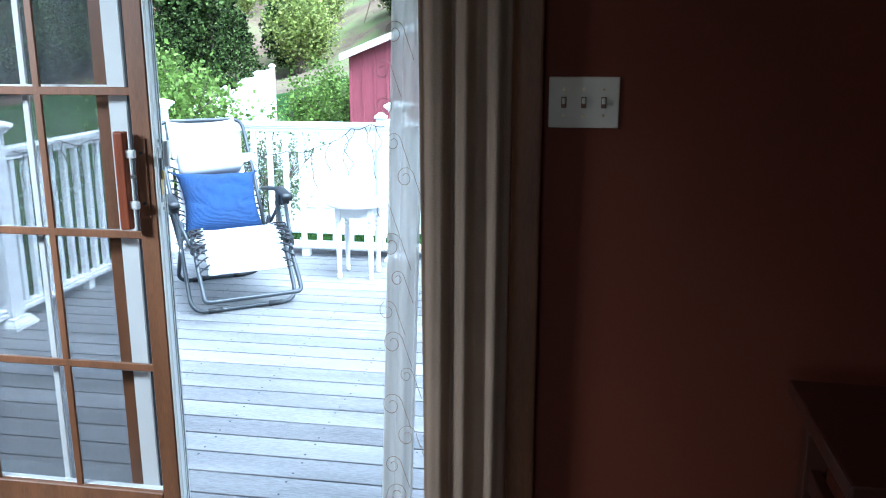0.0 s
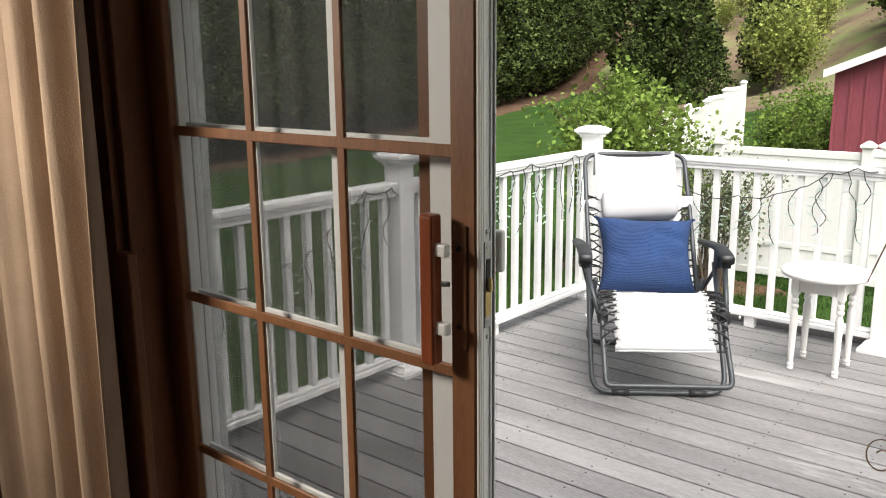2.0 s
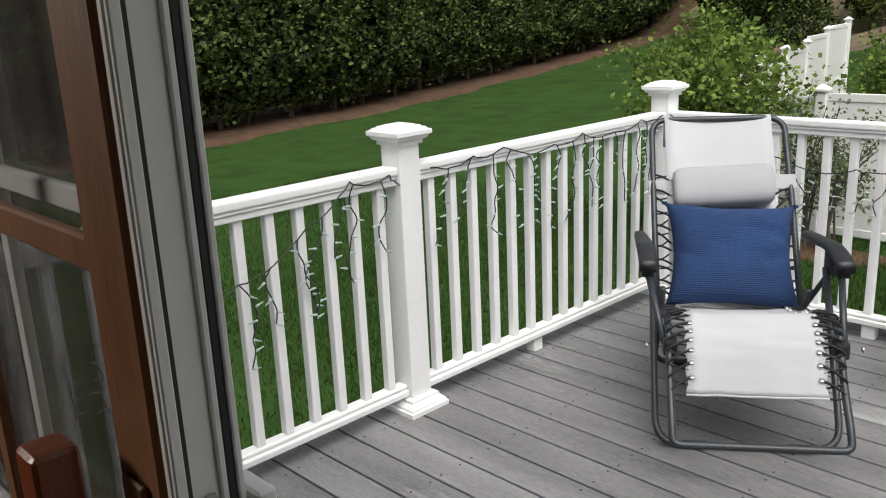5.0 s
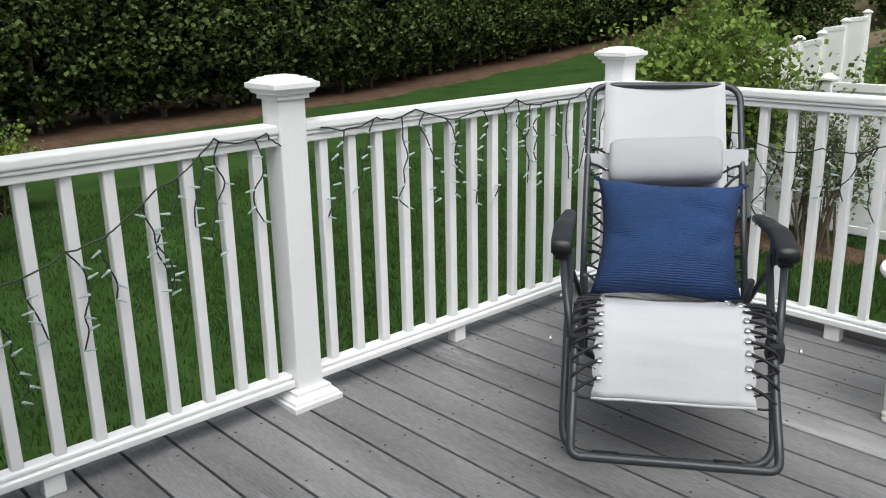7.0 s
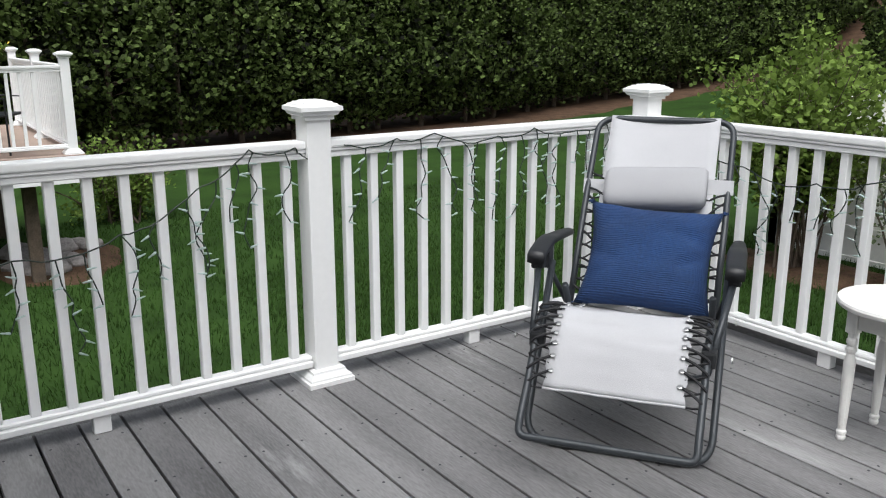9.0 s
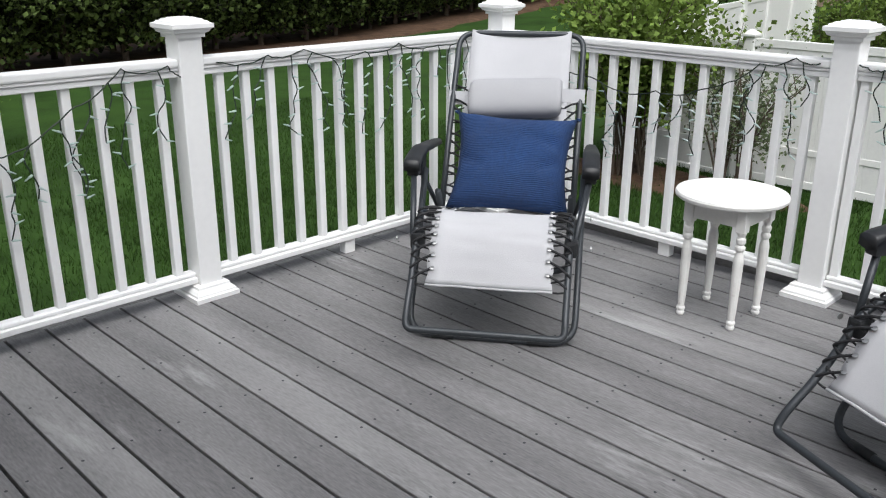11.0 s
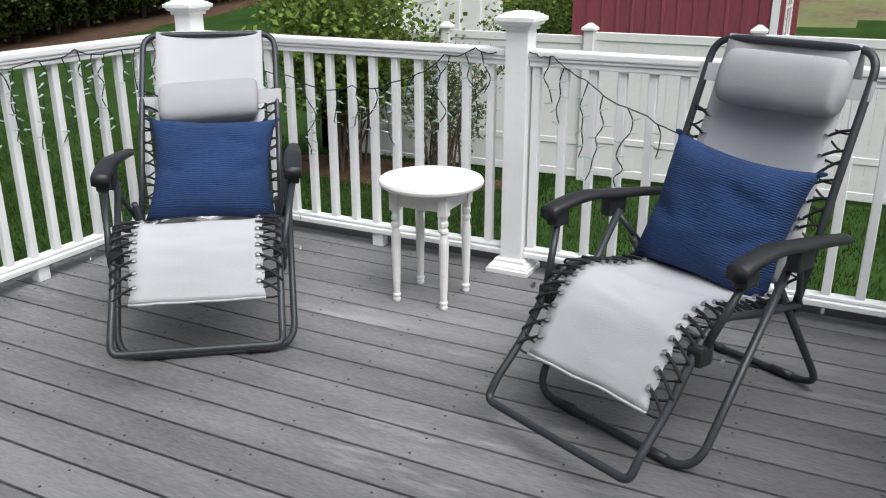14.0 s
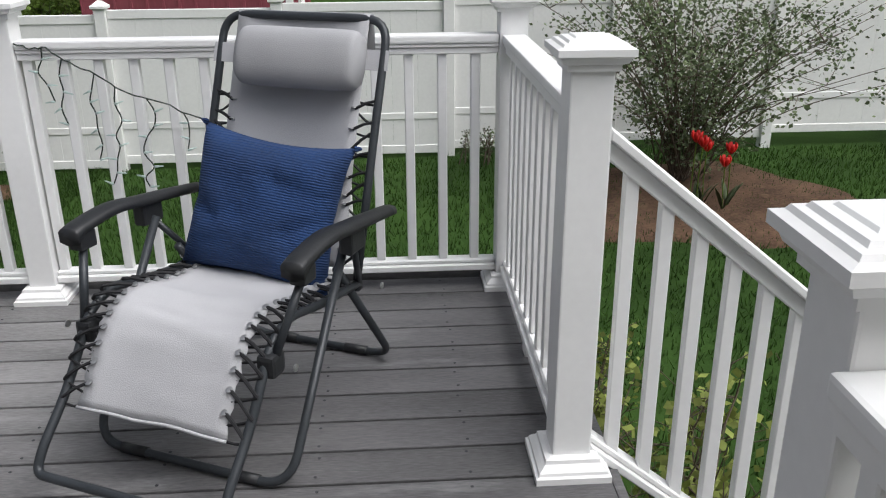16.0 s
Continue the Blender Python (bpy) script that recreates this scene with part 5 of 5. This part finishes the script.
def build_tulips():
    rng = random.Random(2)
    for k, (x, y, h) in enumerate(((3.50, 10.3, 0.64), (3.56, 10.25, 0.60), (3.66, 10.35, 0.53), (3.80, 10.2, 0.42), (3.88, 10.3, 0.52))):
        z = ground_z(x, y) + 0.04
        t = thing("tulip", "red tulip in full bloom in the mulch bed", "tulip", (x, y, z), k * 50, "red tulips")
        part("stem", tube(bmesh.new(), [(0, 0, 0), (0.015, 0.01, h * 0.5), (0.02, 0, h)], 0.006, 5), M_LEAF, t)
        for j in range(6):
            a = radians(60 * j)
            rows = []
            for f in (0.0, 0.3, 0.65, 1.0):
                r = 0.014 + 0.042 * math.sin(min(1.0, f * 1.25) * 1.9)
                w = 0.55 * (1 - 0.75 * abs(f - 0.45) * 1.4)
                rows.append([(0.02 + r * math.cos(a + w * q), r * math.sin(a + w * q), h + 0.105 * f) for q in (-1, 0, 1)])
            part("petal", sheet(bmesh.new(), rows, 0.002), M_TULIP, t, smooth=True)
        for j in range(3):
            a = rng.uniform(0, 6.28)
            rows = []
            for f in (0.0, 0.35, 0.7, 1.0):
                w = 0.03 * math.sin(math.pi * min(0.98, f * 0.9 + 0.1))
                rows.append([(0.13 * f * math.cos(a) - w * q * math.sin(a), 0.13 * f * math.sin(a) + w * q * math.cos(a), 0.34 * f - 0.10 * f * f) for q in (-1, 0, 1)])
            part("leaf", sheet(bmesh.new(), rows, 0.002), M_LEAFGREY, t, smooth=True)


build_tulips()


def edge_plants():
    stems = shrub_meshes(41, 1.35, 1.1, 20, 700, 0.045, M_LEAFLIGHT, 0.25, spread=0.03, thick=0.008)
    for x, y, s in ((1.75, 5.35, 1.0), (2.25, 5.1, 0.85), (1.55, 6.2, 0.8), (2.6, 5.6, 0.9)):
        plant("budding_shrub", "thin brown stems just breaking into leaf", "shrub", (x, y, ground_z(x, y)), stems, x * 90, s, "budding stems by the stairs")
    weeds = shrub_meshes(42, 0.95, 0.45, 7, 130, 0.045, M_LEAFLIGHT, 0.3, spread=0.03, thick=0.006)
    for x, y, s in ((-2.85, 3.45, 0.9), (-2.9, 4.35, 0.8), (-3.0, 5.0, 0.95), (-2.85, 5.4, 0.9), (-3.1, 2.9, 0.8), (-2.1, 6.2, 0.7)):
        plant("tall_weed", "thin weed stems growing beside the deck", "weed", (x, y, ground_z(x, y)), weeds, x * 200, s, "weeds beside the deck")
    twigs = shrub_meshes(43, 0.85, 0.7, 9, 60, 0.05, M_LEAFGREY, 0.3, spread=0.05)
    for x, y, s in ((1.56, 12.2, 0.52), (1.78, 12.15, 0.56)):
        plant("small_shrub", "small bare-twigged shrub at the fence foot", "shrub", (x, y, ground_z(x, y)), twigs, x * 200, s, "small shrubs at the fence")


edge_plants()


def build_hydrangea():
    x, y = -3.35, 2.98
    z = ground_z(x, y)
    h = thing("dried_hydrangea", "dry tan hydrangea flower head on a bare stem", "dried flower", (x, y, z))
    part("stem", tube(bmesh.new(), [(0, 0, 0), (0.03, 0.01, 0.45), (0.05, 0, 0.98)], 0.006, 5), M_BARK, h)
    rng = np.random.default_rng(6)
    part("flower_head", leaf_mesh("flower_head", [leaf_quads(rng, (0.05, 0, 1.02), 260, (0.045, 0.045, 0.038), 0.03)], M_DRY), None, h, "dry tan petals")


build_hydrangea()


def build_rocks():
    rng = random.Random(14)
    for k in range(16):
        x, y = -11.0 + rng.uniform(-0.7, 0.6), 4.3 + rng.uniform(-0.6, 0.6)
        r = rng.uniform(0.10, 0.24)
        bm = bmesh.new()
        bmesh.ops.create_icosphere(bm, subdivisions=2, radius=r)
        for v in bm.verts:
            v.co *= 1 + 0.35 * noise.noise(v.co * 5 + Vector((k, 0, 0)))
            v.co.z *= 0.6
        ob = new("rock", mesh_of("rock", bm, M_ROCK))
        ob.matrix_world = pose(x, y, ground_z(x, y) + 0.05 + r * 0.2, 0, 0, k * 40)
        tagged(ob, "grey garden rock on a mulch bed", "rock", group="garden rocks")


mulch_patch("mulch_bed", "brown mulch bed with rocks beside the neighbour's deck", -11.0, 4.3, 1.1, 0.9)
build_rocks()


def build_console():
    t = thing("console_table", "dark stained wooden table against the wall", "table", (1.10, 1.36, FLOOR_IN))
    part("tabletop", block((0, 0, 0.69), (0.9, 0.48, 0.725), 0.006, segments=2), M_DARKWOOD, t)
    for x in (0.03, 0.82):
        for y in (0.03, 0.40):
            part("leg", block((x, y, 0), (x + 0.05, y + 0.05, 0.689), 0.004), M_DARKWOOD, t)
    part("rail", block((0.04, 0.081, 0.50), (0.065, 0.399, 0.55), 0.003), M_DARKWOOD, t)
    part("rail", block((0.04, 0.081, 0.62), (0.065, 0.399, 0.6885), 0.003), M_DARKWOOD, t)
    part("rail", block((0.081, 0.04, 0.62), (0.819, 0.065, 0.6885), 0.003), M_DARKWOOD, t)


build_console()


def neighbour_deck():
    X, Y, Z = -9.65, 4.5, 0.06
    d = thing("neighbour_deck", "neighbour's tan deck with white fascia and railing", "deck", (0, 0, 0))
    part("platform", block((X - 4.0, Y - 4.5, Z - 0.04), (X + 0.05, Y + 0.05, Z), 0.004), M_TAN, d)
    part("fascia", block((X + 0.001, Y - 4.5, Z - 0.32), (X + 0.03, Y + 0.03, Z - 0.041), 0.003), M_VINYL, d)
    part("fascia", block((X - 4.0, Y + 0.001, Z - 0.32), (X, Y + 0.029, Z - 0.041), 0.003), M_VINYL, d)
    for x, y in ((X - 0.5, Y - 0.5), (X - 3.5, Y - 0.5), (X - 0.5, Y - 4.0)):
        part("support_post", block((x - 0.07, y - 0.07, -1.7), (x + 0.07, y + 0.07, Z - 0.041)), M_BARK, d)
    for x, y in ((X - 0.06, Y - 0.06), (X - 1.9, Y - 0.06), (X - 3.8, Y - 0.06), (X - 0.06, Y - 2.2)):
        post(x, y, Z, group="neighbour's railing posts")
    for a, b in (((X - 0.06, Y - 2.2), (X - 0.06, Y - 0.06)), ((X - 1.9, Y - 0.06), (X - 0.06, Y - 0.06)), ((X - 3.8, Y - 0.06), (X - 1.9, Y - 0.06))):
        L = math.hypot(b[0] - a[0], b[1] - a[1])
        r = railing("white vinyl railing round the neighbour's deck", a, b, [0.12 + 0.13 * k for k in range(int((L - 0.2) / 0.13))], group="neighbour's railings")
        r.location.z = Z
    t = thing("patio_table", "dark metal patio table on the neighbour's deck", "patio table", (X - 1.2, Y - 1.5, Z))
    part("tabletop", lathe(bmesh.new(), [(0.53, 0.69), (0.55, 0.70), (0.55, 0.715), (0.52, 0.72)], sides=32), M_BLACK, t)
    for k in range(4):
        a = radians(45 + 90 * k)
        part("leg", tube(bmesh.new(), [(0.45 * math.cos(a), 0.45 * math.sin(a), 0), (0.35 * math.cos(a), 0.35 * math.sin(a), 0.69)], 0.014, 6), M_BLACK, t)
    for x, y, turn in ((X - 0.55, Y - 0.75, 150), (X - 1.9, Y - 0.9, 230)):
        c = thing("patio_chair", "dark metal patio chair on the neighbour's deck", "patio chair", (x, y, Z), turn, "neighbour's patio chairs")
        part("seat", block((-0.24, -0.24, 0.42), (0.24, 0.24, 0.445), 0.01), M_BLACK, c)
        part("backrest", block((-0.23, 0.215, 0.50), (0.23, 0.235, 0.92), 0.006), M_BLACK, c)
        for sx in (-1, 1):
            part("leg", tube(bmesh.new(), [(sx * 0.22, -0.22, 0), (sx * 0.22, -0.22, 0.62), (sx * 0.22, 0.22, 0.64)], 0.012, 6), M_BLACK, c)
            part("leg", tube(bmesh.new(), [(sx * 0.22, 0.30, 0), (sx * 0.22, 0.22, 0.45), (sx * 0.22, 0.25, 0.93)], 0.012, 6), M_BLACK, c)
    p = thing("flower_box", "black planter box with yellow and orange flowers", "planter", (X - 0.06, Y - 0.95, Z + 0.972))
    part("box", block((-0.09, -0.22, 0), (0.09, 0.22, 0.17), 0.008), M_BLACK, p)
    rng = np.random.default_rng(9)
    part("flowers", leaf_mesh("flowers", [leaf_quads(rng, (0, 0, 0.20), 160, (0.06, 0.15, 0.05), 0.05)], M_PETAL), None, p, "yellow and orange petals")
    part("leaves", leaf_mesh("leaves", [leaf_quads(rng, (0, 0, 0.17), 200, (0.07, 0.16, 0.03), 0.06)], M_LEAF), None, p)


neighbour_deck()

# ---- grass blades on the lawn by the deck ----
def build_grass():
    rng = np.random.default_rng(8)
    n = 150000
    r = rng.uniform(0, 1, n)
    X = -2.7 - 11.0 * rng.uniform(0, 1, n) ** 1.3
    Y = rng.uniform(0.0, 13.0, n)
    k = n // 2
    X[:k] = rng.uniform(-9.0, 7.5, k)
    Y[:k] = rng.uniform(5.7, 12.5, k)
    keep = ~((X > -2.7) & (Y < 5.95) & (X < 1.4))
    X, Y = X[keep], Y[keep]
    n = len(X)
    Z = np.array([ground_z(x, y) for x, y in zip(X, Y)])
    a = rng.uniform(0, 2 * np.pi, n)
    h = rng.uniform(0.035, 0.085, n)
    w = 0.007
    V = np.empty((n, 3, 3))
    V[:, 0] = np.stack([X - w * np.cos(a), Y - w * np.sin(a), Z - 0.01], 1)
    V[:, 1] = np.stack([X + w * np.cos(a), Y + w * np.sin(a), Z - 0.01], 1)
    V[:, 2] = np.stack([X + rng.normal(0, 0.025, n), Y + rng.normal(0, 0.025, n), Z + h], 1)
    me = bpy.data.meshes.new("grass")
    me.vertices.add(3 * n)
    me.vertices.foreach_set("co", V.ravel())
    me.loops.add(3 * n)
    me.loops.foreach_set("vertex_index", np.arange(3 * n, dtype=np.int32))
    me.polygons.add(n)
    me.polygons.foreach_set("loop_start", np.arange(0, 3 * n, 3, dtype=np.int32))
    me.polygons.foreach_set("loop_total", np.full(n, 3, dtype=np.int32))
    me.update()
    me.materials.append(M_BLADE)
    tagged(new("grass", me), "short green lawn grass blades", "grass", kind="stuff")


build_grass()

# ---- deck boards last ----
build_deck()
